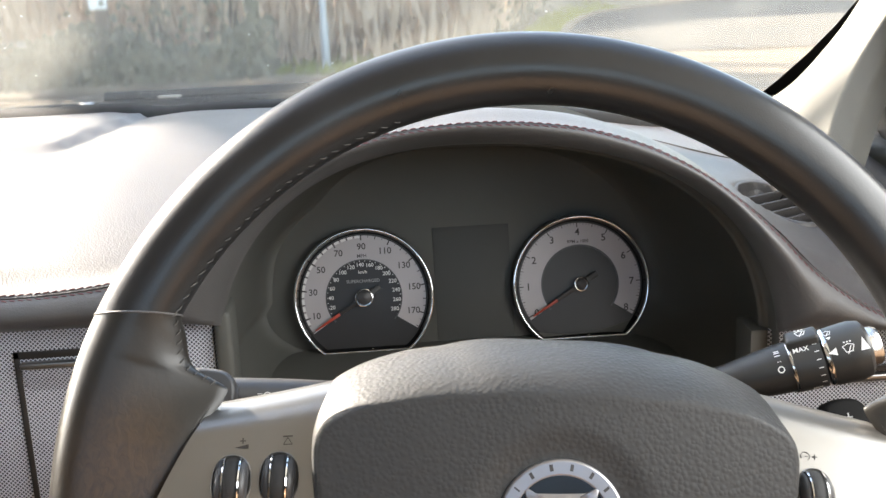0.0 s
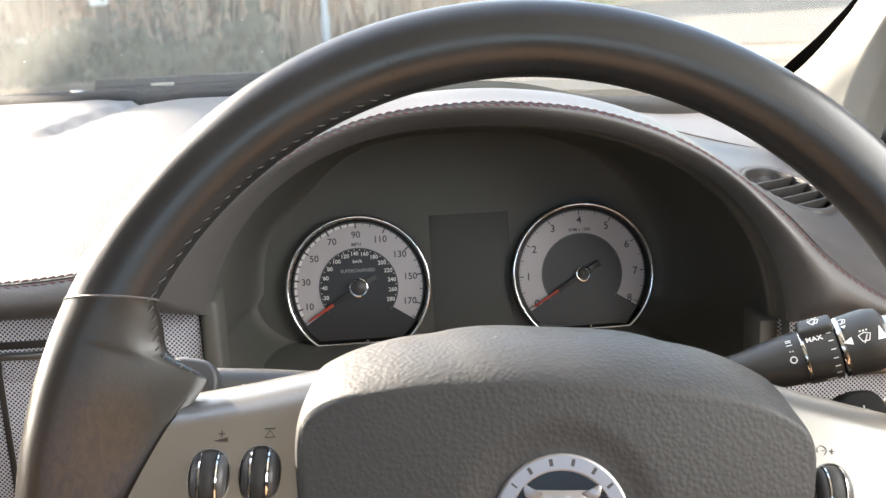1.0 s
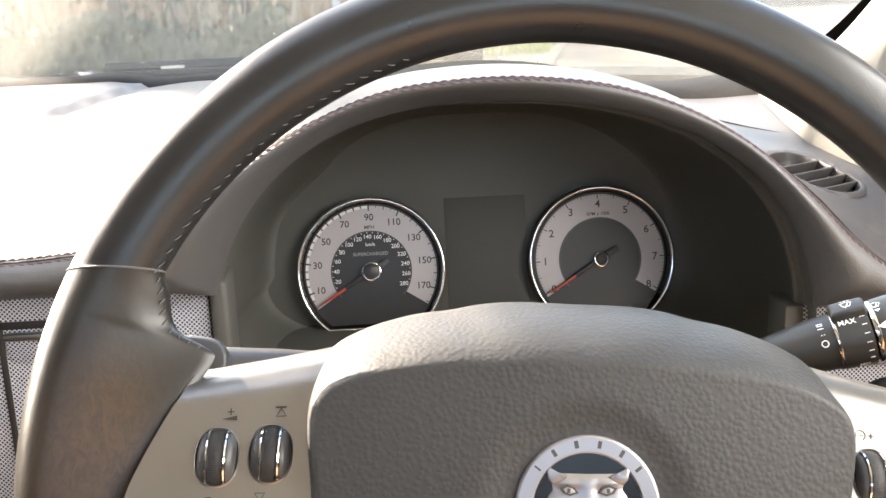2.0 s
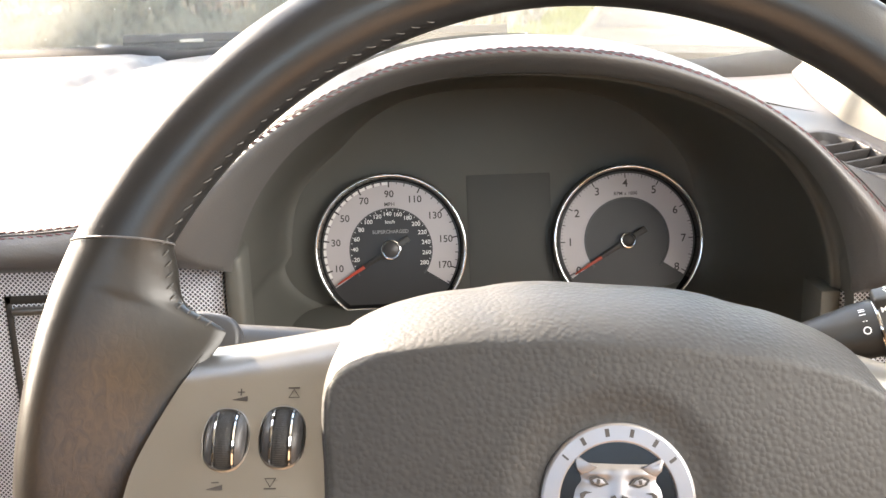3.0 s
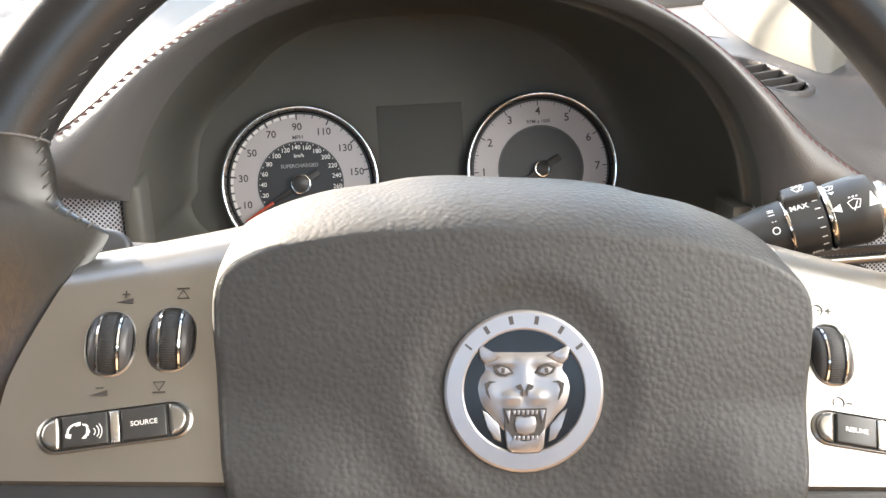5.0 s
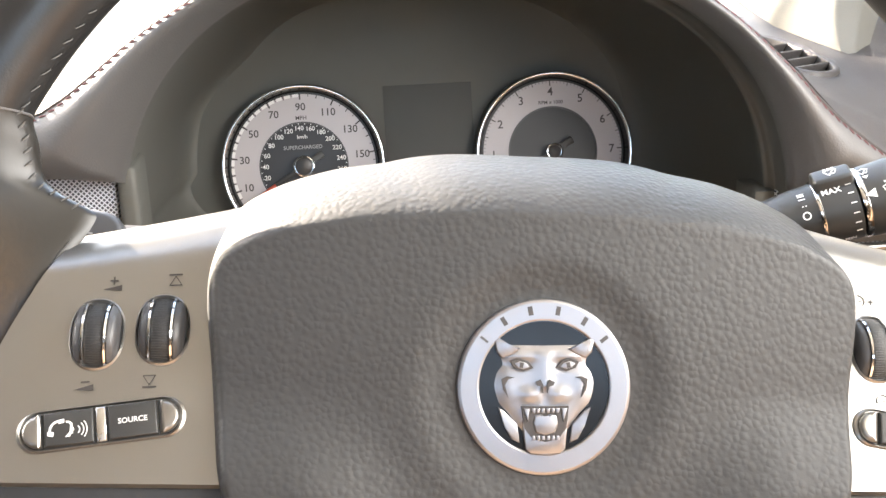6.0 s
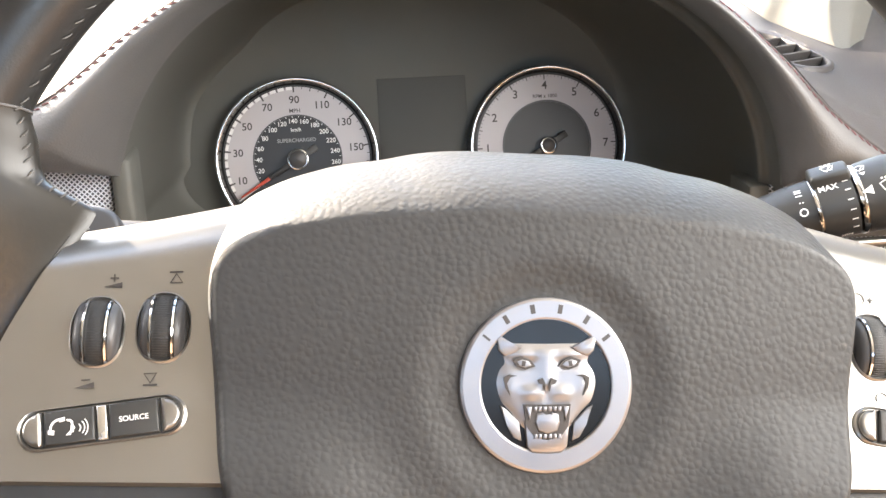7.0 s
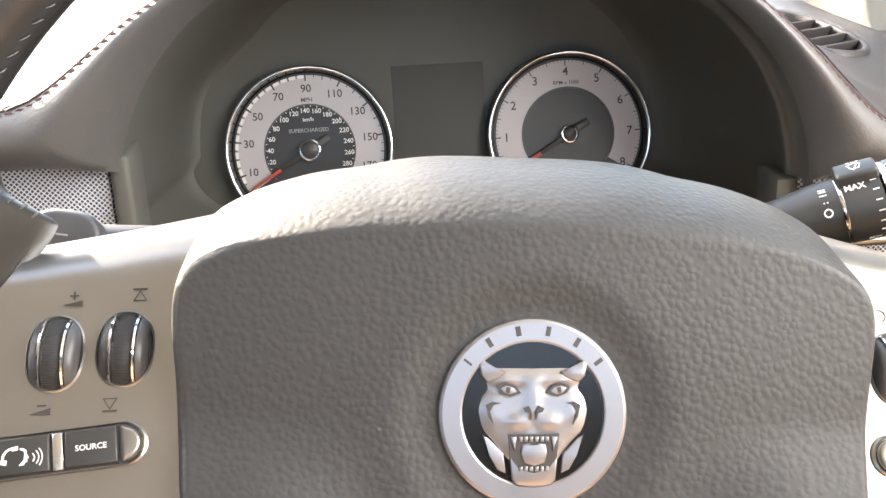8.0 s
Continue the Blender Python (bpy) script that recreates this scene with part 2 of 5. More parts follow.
def screen_glass():
    m = bpy.data.materials.new("dusty windscreen glass")
    m.use_nodes = True
    n, l = m.node_tree.nodes, m.node_tree.links
    n.remove(n["Principled BSDF"])
    out = n["Material Output"]
    see = n.new("ShaderNodeBsdfRefraction")
    see.inputs["Color"].default_value, see.inputs["IOR"].default_value, see.inputs["Roughness"].default_value = (0.95, 0.955, 0.93, 1), 1.02, 0.15
    gloss = n.new("ShaderNodeBsdfGlossy")
    gloss.inputs["Roughness"].default_value = 0.12
    fres = n.new("ShaderNodeFresnel")
    fres.inputs["IOR"].default_value = 1.18
    mix = n.new("ShaderNodeMixShader")
    l.new(fres.outputs[0], mix.inputs[0]), l.new(see.outputs[0], mix.inputs[1]), l.new(gloss.outputs[0], mix.inputs[2])
    dust = n.new("ShaderNodeBsdfDiffuse")
    dust.inputs["Color"].default_value = (0.7, 0.7, 0.66, 1)
    tr = n.new("ShaderNodeBsdfTranslucent")
    tr.inputs["Color"].default_value = (0.7, 0.7, 0.66, 1)
    film = n.new("ShaderNodeAddShader")
    l.new(dust.outputs[0], film.inputs[0]), l.new(tr.outputs[0], film.inputs[1])
    co = n.new("ShaderNodeTexCoord")
    noise_ = n.new("ShaderNodeTexNoise")
    noise_.inputs["Scale"].default_value, noise_.inputs["Detail"].default_value = 14, 8
    l.new(co.outputs["Object"], noise_.inputs["Vector"])
    amount = n.new("ShaderNodeMapRange")
    amount.inputs[3].default_value, amount.inputs[4].default_value = 0.014, 0.034
    l.new(noise_.outputs["Fac"], amount.inputs[0])
    mix2 = n.new("ShaderNodeMixShader")
    l.new(amount.outputs[0], mix2.inputs[0]), l.new(mix.outputs[0], mix2.inputs[1]), l.new(film.outputs[0], mix2.inputs[2])
    l.new(mix2.outputs[0], out.inputs["Surface"])
    return m


GLASS = screen_glass()


# ---- mesh tools ----
def part(name, bm, mat, parent=None, label="", m=None, sharp=38):
    """Links a bmesh as one mesh object, under a thing or a part."""
    me = bpy.data.meshes.new(name)
    bmesh.ops.recalc_face_normals(bm, faces=bm.faces)
    bm.to_mesh(me)
    bm.free()
    me.polygons.foreach_set("use_smooth", [True] * len(me.polygons))
    me.set_sharp_from_angle(angle=radians(sharp))
    me.materials.append(mat)
    ob = new(name, me)
    if parent:
        ob.parent = parent
    if m is not None:
        ob.matrix_basis = m
    if label:
        ob["label"] = label
    return ob


def thing(name, m, label, category, group="", kind=""):
    return placed(tagged(new(name), label, category, group, kind), m)


def placed(ob, m):
    ob.matrix_basis = m
    return ob


def loft(rows, close_u=False, close_v=False, caps=False):
    """Skin through rows of points; close_u joins the last row to the first, close_v closes each row."""
    bm = bmesh.new()
    vs = [[bm.verts.new(p) for p in r] for r in rows]
    nu, nv = len(vs), len(vs[0])
    for i in range(nu if close_u else nu - 1):
        for j in range(nv if close_v else nv - 1):
            a, b, c, d = vs[i][j], vs[(i + 1) % nu][j], vs[(i + 1) % nu][(j + 1) % nv], vs[i][(j + 1) % nv]
            q = [v for k, v in enumerate((a, b, c, d)) if v not in (a, b, c, d)[:k]]
            if len(q) > 2:
                bm.faces.new(q)
    if caps:
        bm.faces.new(vs[0]), bm.faces.new(vs[-1])
    return bm


def lathe(profile, n=48):
    """Turned about z: profile of (radius, z)."""
    return loft([[(r * math.cos(2 * math.pi * k / n), r * math.sin(2 * math.pi * k / n), z) for k in range(n)] for r, z in profile], close_v=True, caps=True)


def tube(points, radius, n=10, closed=False):
    """A round bar along points; radius may be a list."""
    pts = [Vector(p) for p in points]
    rows = []
    up = None
    for i, p in enumerate(pts):
        a, b = (pts[i - 1], pts[(i + 1) % len(pts)]) if closed else (pts[max(i - 1, 0)], pts[min(i + 1, len(pts) - 1)])
        d = (b - a).normalized()
        if up is None:
            up = d.orthogonal().normalized()
        up = (up - d * up.dot(d)).normalized()
        side = d.cross(up)
        r = radius[i] if isinstance(radius, (list, tuple)) else radius
        rows.append([p + r * (math.cos(2 * math.pi * k / n) * up + math.sin(2 * math.pi * k / n) * side) for k in range(n)])
    return loft(rows, close_u=closed, close_v=True, caps=not closed)


def plate(outline, z0, z1, bevel=0.0, seg=2):
    """A flat piece of an outline in x, y between two heights, its upper edge rounded."""
    bm = bmesh.new()
    low, high = ([bm.verts.new((x, y, z)) for x, y in outline] for z in (z0, z1))
    n = len(outline)
    topf = bm.faces.new(high)
    bm.faces.new(low[::-1])
    for i in range(n):
        bm.faces.new((low[i], low[(i + 1) % n], high[(i + 1) % n], high[i]))
    if bevel:
        bmesh.ops.bevel(bm, geom=list(topf.edges), offset=bevel, segments=seg, affect="EDGES", profile=0.5)
    return bm


def box(x0, x1, y0, y1, z0, z1, bevel=0.0, seg=2):
    bm = bmesh.new()
    bmesh.ops.create_cube(bm, size=1)
    for v in bm.verts:
        v.co = Vector((x0 + (v.co.x + 0.5) * (x1 - x0), y0 + (v.co.y + 0.5) * (y1 - y0), z0 + (v.co.z + 0.5) * (z1 - z0)))
    if bevel:
        bmesh.ops.bevel(bm, geom=bm.edges[:], offset=bevel, segments=seg, affect="EDGES", profile=0.5)
    return bm


def joined(bms):
    """Several small bmeshes in one."""
    out = bmesh.new()
    for b in bms:
        me = bpy.data.meshes.new("tmp")
        b.to_mesh(me), b.free()
        out.from_mesh(me)
        bpy.data.meshes.remove(me)
    return out


def spline(keys, x):
    """Smooth curve through (x, value) keys."""
    if x <= keys[0][0]:
        return keys[0][1]
    for i in range(len(keys) - 1):
        (x0, v0), (x1, v1) = keys[i], keys[i + 1]
        if x <= x1:
            xa, va = keys[i - 1] if i else (2 * x0 - x1, v0)
            xb, vb = keys[i + 2] if i + 2 < len(keys) else (2 * x1 - x0, v1)
            h = x1 - x0
            m0, m1 = (v1 - va) / (x1 - xa) * h, (vb - v0) / (xb - x0) * h
            t = (x - x0) / h
            return (2 * t**3 - 3 * t**2 + 1) * v0 + (t**3 - 2 * t**2 + t) * m0 + (3 * t**2 - 2 * t**3) * v1 + (t**3 - t**2) * m1
    return keys[-1][1]


def step(a, b, x):
    t = min(1, max(0, (x - a) / (b - a)))
    return t * t * (3 - 2 * t)


def stadium(w, h, n=10):
    """Outline with round ends, w by h, about the origin."""
    r = h / 2
    return [(w / 2 - r + r * math.cos(a), r * math.sin(a)) for a in [math.pi * (k / n - 0.5) for k in range(n + 1)]] + [(-w / 2 + r + r * math.cos(a), r * math.sin(a)) for a in [math.pi * (k / n + 0.5) for k in range(n + 1)]]


def oval(a, b, n=36, p=2.0):
    return [(a * abs(math.cos(t)) ** (2 / p) * math.copysign(1, math.cos(t)), b * abs(math.sin(t)) ** (2 / p) * math.copysign(1, math.sin(t))) for t in [2 * math.pi * k / n for k in range(n)]]


def wire(outline, width, z0, z1):
    """A flat line of even width round a closed outline."""
    n = len(outline)
    ring = []
    for i in range(n):
        a, b = Vector(outline[i - 1]), Vector(outline[(i + 1) % n])
        t = (b - a).normalized()
        ring.append((outline[i], Vector((-t.y, t.x))))
    rows = [[(p[0] + o * q.x, p[1] + o * q.y, z) for o, z in ((-width / 2, z0), (-width / 2, z1), (width / 2, z1), (width / 2, z0))] for p, q in ring]
    return loft(rows, close_u=True, close_v=True)


LETTERS = {}


def lettering(text, size, depth=0.00008):
    """Built-in font, centred, as a thin mesh of the given cap height."""
    if text not in LETTERS:
        cu = bpy.data.curves.new("text", "FONT")
        cu.body, cu.align_x, cu.align_y, cu.size, cu.resolution_u = text, "CENTER", "CENTER", 1.0, 3
        cu.offset = 0.012
        ob = new("text", cu)
        bpy.context.view_layer.update()
        LETTERS[text] = bpy.data.meshes.new_from_object(ob.evaluated_get(bpy.context.evaluated_depsgraph_get()))
        bpy.data.objects.remove(ob)
    bm = bmesh.new()
    bm.from_mesh(LETTERS[text])
    ys = [v.co.y for v in bm.verts]
    mid = (min(ys) + max(ys)) / 2
    for v in bm.verts:
        v.co = Vector((v.co.x * size * 1.4, (v.co.y - mid) * size * 1.4, 0))
    ext = bmesh.ops.extrude_face_region(bm, geom=bm.faces[:])
    bmesh.ops.translate(bm, vec=(0, 0, depth), verts=[v for v in ext["geom"] if isinstance(v, bmesh.types.BMVert)])
    return bm

# ---- steering wheel: local x right, y up in the wheel's plane, z towards the driver ----
RAKE, TURN = 21.5, -5.6
WHEEL = pose(0, 0, 0.8, 90 - RAKE) @ pose(0, 0, 0, 0, 0, TURN)
wheel = thing("steering_wheel", WHEEL, "black leather steering wheel with silver spokes and round badge", "steering wheel")
SEAM = 157.0
RIM_R, RIM_T, RIM_D, RIM_N, RIM_X, RIM_UP = 0.1696, 0.0146, 0.0134, -0.028, -0.0022, 0.0050
RIM_IN = RIM_R - RIM_T


def panel_n(v):
    """Height of the spokes' silver faces, which lean back towards the top."""
    return -0.0125 - 0.35 * (v - 0.008)


def on_panel(x, y, up=0.0, turn=0.0):
    return Matrix.Translation((x, y, panel_n(y))) @ pose(0, 0, 0, math.degrees(-math.atan(0.35))) @ pose(0, 0, up, 0, 0, turn)


def rim_rows(a0, a1, n, inner):
    rows = []
    for i in range(n + 1):
        deg = a0 + (a1 - a0) * i / n
        a = radians(deg)
        ri = inner(deg)
        shear = radians(2.3) * max(0, 1 - min(abs(deg - SEAM), abs(deg - 180 + SEAM)) / 14) * (1 if deg > 90 else -1)
        reach = max(0.0, min(1.0, (RIM_R - ri - RIM_T) / 0.028))
        row = []
        for k in range(28):
            p = 2 * math.pi * k / 28
            c = math.cos(p)
            ex = RIM_T if c > 0 else RIM_R - ri
            t = max(0.0, -c) * reach
            r = RIM_R + ex * c
            v = r * math.sin(a) + RIM_UP
            goal = panel_n(v) - 0.0035 - 0.003 * step(0.022, 0.044, v)
            z = RIM_N + (goal - RIM_N) * t + RIM_D * (1 - 0.70 * t) * math.sin(p)
            row.append((r * math.cos(a + shear * c) + RIM_X, r * math.sin(a + shear * c) + RIM_UP, z))
        rows.append(row)
    return rows


# inner edge of the thumb grips: degrees below the seam, radius
GRIP_LEFT = [(0, 0.1550), (2.0, 0.1501), (4.1, 0.1462), (5.0, 0.1437), (5.5, 0.1407), (5.8, 0.1357), (6.05, 0.1308), (6.4, 0.128), (7.1, 0.1274), (8.7, 0.1279), (12.6, 0.1309), (21.1, 0.1374), (26.5, 0.142), (34.6, 0.1486), (44.6, 0.1545), (54, 0.155)]
GRIP_RIGHT = [(0, 0.1550), (2.6, 0.1538), (4.6, 0.1503), (5.6, 0.1479), (6.0, 0.1449), (6.3, 0.14), (6.6, 0.135), (7.0, 0.1322), (7.7, 0.1316), (9.1, 0.1322), (13, 0.1352), (21.2, 0.1418), (26.5, 0.1464), (34.3, 0.152), (44, 0.155), (54, 0.155)]
part("upper_rim", loft(rim_rows(180 - SEAM, SEAM, 110, lambda d: RIM_IN), close_v=True), RIM, wheel, "smooth black leather upper rim")
part("left_grip", loft(rim_rows(SEAM, 214, 260, lambda d: spline(GRIP_LEFT, d - SEAM)), close_v=True), GRIP, wheel, "worn black leather thumb grip")
part("right_grip", loft(rim_rows(-34, 180 - SEAM, 260, lambda d: spline(GRIP_RIGHT, 180 - SEAM - d)), close_v=True), GRIP, wheel, "worn black leather thumb grip")
part("lower_rim", loft(rim_rows(214, 326, 70, lambda d: RIM_IN), close_v=True), RIM, wheel)


def grip_edge(rows):
    """Rolled leather edge along the spoke."""
    pts = [Vector(r[12]).lerp(Vector(r[13]), 0.5) + Vector((0, 0, 0.0003)) for r in rows[44:224:4]]
    return tube(pts, [0.0008 * min(1, 0.2 + k / 8, 0.2 + (len(pts) - 1 - k) / 12) for k in range(len(pts))], 8)


part("edge_roll", grip_edge(rim_rows(SEAM, 214, 260, lambda d: spline(GRIP_LEFT, d - SEAM))), GRIP, wheel)
part("edge_roll", grip_edge(rim_rows(180 - SEAM, -34, 260, lambda d: spline(GRIP_RIGHT, 180 - SEAM - d))), GRIP, wheel)


def seam_ring(deg):
    a = radians(deg)
    tip = radians(2.3 if deg > 90 else -2.3)
    pts = [((RIM_R + 1.01 * RIM_T * math.cos(p)) * math.cos(a + tip * math.cos(p)) + RIM_X, (RIM_R + 1.01 * RIM_T * math.cos(p)) * math.sin(a + tip * math.cos(p)) + RIM_UP, RIM_N + 1.01 * RIM_D * math.sin(p)) for p in [2 * math.pi * k / 30 for k in range(30)]]
    return tube(pts, 0.00042, 6, closed=True)


# The paler leather paints the highlight along the seam's fold.
for deg in (SEAM, 180 - SEAM):
    part("seam", seam_ring(deg), DARKROLL, wheel, "folded leather seam across the rim, paler for its lit edge")


def stitch_line(place, n, size=0.0024, thick=0.00038):
    """Slanting stitches: place(u) gives a point, the way along and the way across."""
    out = []
    for i in range(n):
        p, along, across = place((i + 0.5) / n)
        d = (along * 0.85 + across * 0.55).normalized() * size
        lift = along.cross(across).normalized()
        if lift.z < 0:
            lift = -lift
        wob = 1 + 0.25 * math.sin(i * 12.9898)
        out.append(tube([p - d * wob, p - d * 0.5 * wob + lift * thick, p + d * 0.5 * wob + lift * thick, p + d * wob], [thick * 0.6, thick, thick, thick * 0.6], 5))
    return joined(out)


def rim_stitch(a0, a1):
    def place(u):
        a = radians(a0 + (a1 - a0) * u)
        r, z = RIM_R - RIM_T * 0.93, RIM_N + RIM_D * 0.4
        return Vector((r * math.cos(a) + RIM_X, r * math.sin(a) + RIM_UP, z)), Vector((-math.sin(a), math.cos(a), 0)), Vector((math.cos(a) * 0.4, math.sin(a) * 0.4, 0.9))
    return place


def grip_stitch(rows):
    """Cross stitches over the upper edge of a thumb grip."""
    out = []
    run = 0.0
    for a, b in zip(rows[:29], rows[1:30]):
        p, q = Vector(a[12]), Vector(b[12])
        step_len = (q - p).length
        while run < step_len:
            f = run / step_len
            mid, high, low = (Vector(a[k]).lerp(Vector(b[k]), f) for k in (12, 10, 14))
            way = (q - p).normalized()
            over = (high - low).normalized()
            lift = way.cross(over).normalized()
            lift = lift if lift.z > 0 else -lift
            d = (over * 0.75 + way * 0.6).normalized() * 0.0015
            out.append(tube([mid - d, mid - d * 0.4 + lift * 0.0004, mid + d * 0.4 + lift * 0.0004, mid + d], [0.0002, 0.00034, 0.00034, 0.0002], 6))
            run += 0.0036
        run -= step_len
    return joined(out)


part("rim_stitching", stitch_line(rim_stitch(112, 155), 22, 0.0014, 0.0002), GREYTHREAD, wheel, "slanting grey stitches inside the rim")
part("grip_stitching", grip_stitch(rim_rows(SEAM, 214, 260, lambda d: spline(GRIP_LEFT, d - SEAM))), GREYTHREAD, wheel, "short slanting stitches on the grip")
part("grip_stitching", grip_stitch(rim_rows(180 - SEAM, -34, 260, lambda d: spline(GRIP_RIGHT, 180 - SEAM - d))), GREYTHREAD, wheel, "short slanting stitches on the grip")

# spokes
SPOKE_X = [(-0.028, -0.1475), (-0.0027, -0.146), (0.0088, -0.1425), (0.0239, -0.1358), (0.031, -0.132), (0.039, -0.1275), (0.052, -0.120)]


def spoke(side):
    rows = []
    for i in range(33):
        w = i / 32
        row = []
        for j in range(25):
            u = j / 24
            x_guess = -0.135 + 0.06 * u
            crease, rise = 0.0276 + 0.14 * (x_guess + 0.1281), 0.0408 + 0.21 * (x_guess + 0.1247)
            if w <= 0.6:
                v = -0.0265 + (crease + 0.0265) * w / 0.6
                n = panel_n(v)
            else:
                t = (w - 0.6) / 0.4
                v = crease + (rise - crease) * math.sin(t * math.pi / 2)
                n = panel_n(crease) - 0.0105 * t - 0.009 * (1 - math.cos(t * math.pi / 2))
            xl = spline(SPOKE_X, v)
            x = xl + (-0.074 - xl) * u
            row.append((side * -x * -1, v, n))
        rows.append(row)
    back = [(x, y, z - 0.02) for x, y, z in rows[-1]]
    return loft([[(x, y - 0.0012, z - 0.0012) for x, y, z in rows[0]]] + rows + [back])


spokes = {1: part("left_spoke", spoke(1), SILVER, wheel, "satin silver spoke with switches"), -1: part("right_spoke", spoke(-1), SILVER, wheel, "satin silver spoke with switches")}
for side in (1, -1):
    under = [(side * -0.152, -0.0262), (side * -0.07, -0.0275), (side * -0.055, -0.06), (side * -0.12, -0.055)]
    part("spoke_underside", plate(under if side < 0 else under[::-1], -0.03, -0.0025, 0.002), BLACKPLASTIC, wheel)


def thumbwheel(x, y, parent):
    base = on_panel(x, y)
    ring = [[(a * 1.0, b * 1.0, z) for a, b, z in [(px * s, py * s2, zz) for s, s2, zz in ((1.1, 1.08, -0.0006), (1.1, 1.08, 0.0003), (1.04, 1.035, 0.0007), (0.98, 0.985, 0.0002), (0.96, 0.97, -0.002))]] for px, py in oval(0.0066, 0.0093, 40, 2.3)]
    roller = part("thumbwheel", lathe([(0.0082, -0.0024), (0.0098, -0.0023), (0.0103, -0.0012), (0.0103, 0.0012), (0.0098, 0.0023), (0.0082, 0.0024)], 64), RUBBER, parent, "knurled black thumbwheel with chrome bands", m=base @ pose(0, 0, -0.0052) @ pose(0, 0, 0, 0, 90, 0))
    for s in (1, -1):
        part("chrome_band", lathe([(0.0075, s * 0.0023), (0.0102, s * 0.00235), (0.0107, s * 0.0027), (0.0105, s * 0.0032), (0.0088, s * 0.0034)], 64), CHROME, roller)
        part("flank", lathe([(0.0080, s * 0.0033), (0.0099, s * 0.0034), (0.0096, s * 0.0046), (0.0085, s * 0.0056), (0.007, s * 0.0061)], 64), DARKGREY, roller)
    part("bezel", loft(ring, close_u=True), SILVER, parent, m=base)
    part("well", plate(oval(0.0066, 0.0093, 36, 2.3), -0.002, -0.0002), BLACKPLASTIC, parent, m=base @ pose(0, 0, 0.0003))
    # knurl ridges across the roller
    ribs = []
    for k in range(-15, 16):
        a = radians(90 + k * 4)
        c = Vector((0, math.cos(a) * 0.0103, math.sin(a) * 0.0103))
        ribs.append(tube([c + Vector((-0.0021, 0, 0)), c + Vector((0.0021, 0, 0.0))], 0.00012, 4))
    part("knurling", joined(ribs), RUBBER, roller, m=pose(0, 0, 0, 0, -90, 0))
    return roller


def icon(bms, x, y, parent, mat=INK, turn=0.0, name="switch_symbol", up=0.00025):
    return part(name, joined(bms), mat, parent, m=on_panel(x, y, up, turn))


for x, y in ((-0.1184, 0.0108), (-0.1014, 0.0124)):
    thumbwheel(x, y, spokes[1])
thumbwheel(0.0977, 0.0115, spokes[-1])


def bar_(x0, x1, y0, y1):
    return plate([(x0, y0), (x1, y0), (x1, y1), (x0, y1)], 0, 0.00012)


icon([bar_(-0.0018, 0.0024, -0.0010, -0.0008), plate([(-0.0022, -0.0010), (0.0026, -0.0014), (0.0026, 0.0002)], 0, 0.00012), bar_(-0.0006, 0.0016, 0.0013, 0.00165), bar_(0.0003, 0.0007, 0.0004, 0.0026)], -0.1159, 0.0238, spokes[1], turn=3)
icon([plate([(-0.0024, -0.0006), (0.0026, -0.0010), (0.0026, 0.0006)], 0, 0.00012), bar_(-0.0006, 0.0016, 0.0012, 0.00155)], -0.1203, -0.0030, spokes[1], turn=6)


def skip_icon(flip):
    tri = [(-0.0016, -0.0012 * flip), (0.0016, -0.0012 * flip), (0, 0.0014 * flip)]
    return [wire(tri if flip > 0 else tri[::-1], 0.0004, 0, 0.00012), bar_(-0.0018, 0.0018, min(1.7 * flip, 2.1 * flip) * 0.001, max(1.7 * flip, 2.1 * flip) * 0.001)]


icon(skip_icon(1), -0.0991, 0.0256, spokes[1], turn=4)
icon(skip_icon(-1), -0.1036, -0.0008, spokes[1], turn=4)


def arc(r, a0, a1, w, n=12, cx=0.0, cy=0.0):
    pts = [(cx + r * math.cos(radians(a0 + (a1 - a0) * k / n)), cy + r * math.sin(radians(a0 + (a1 - a0) * k / n)), 0.0) for k in range(n + 1)]
    return tube(pts, w / 2, 4)


icon([arc(0.0017, 210, -60, 0.0003), bar_(-0.0001, 0.0010, -0.0001, 0.0001), bar_(0.0026, 0.0046, -0.0001, 0.0002), bar_(0.0035, 0.0038, -0.001, 0.001)], 0.0955, 0.0252, spokes[-1], turn=-4)
icon([arc(0.0017, 210, -60, 0.0003), bar_(-0.0001, 0.0010, -0.0001, 0.0001), bar_(0.0024, 0.0044, -0.0001, 0.0002)], 0.0977, -0.0028, spokes[-1], turn=-4)


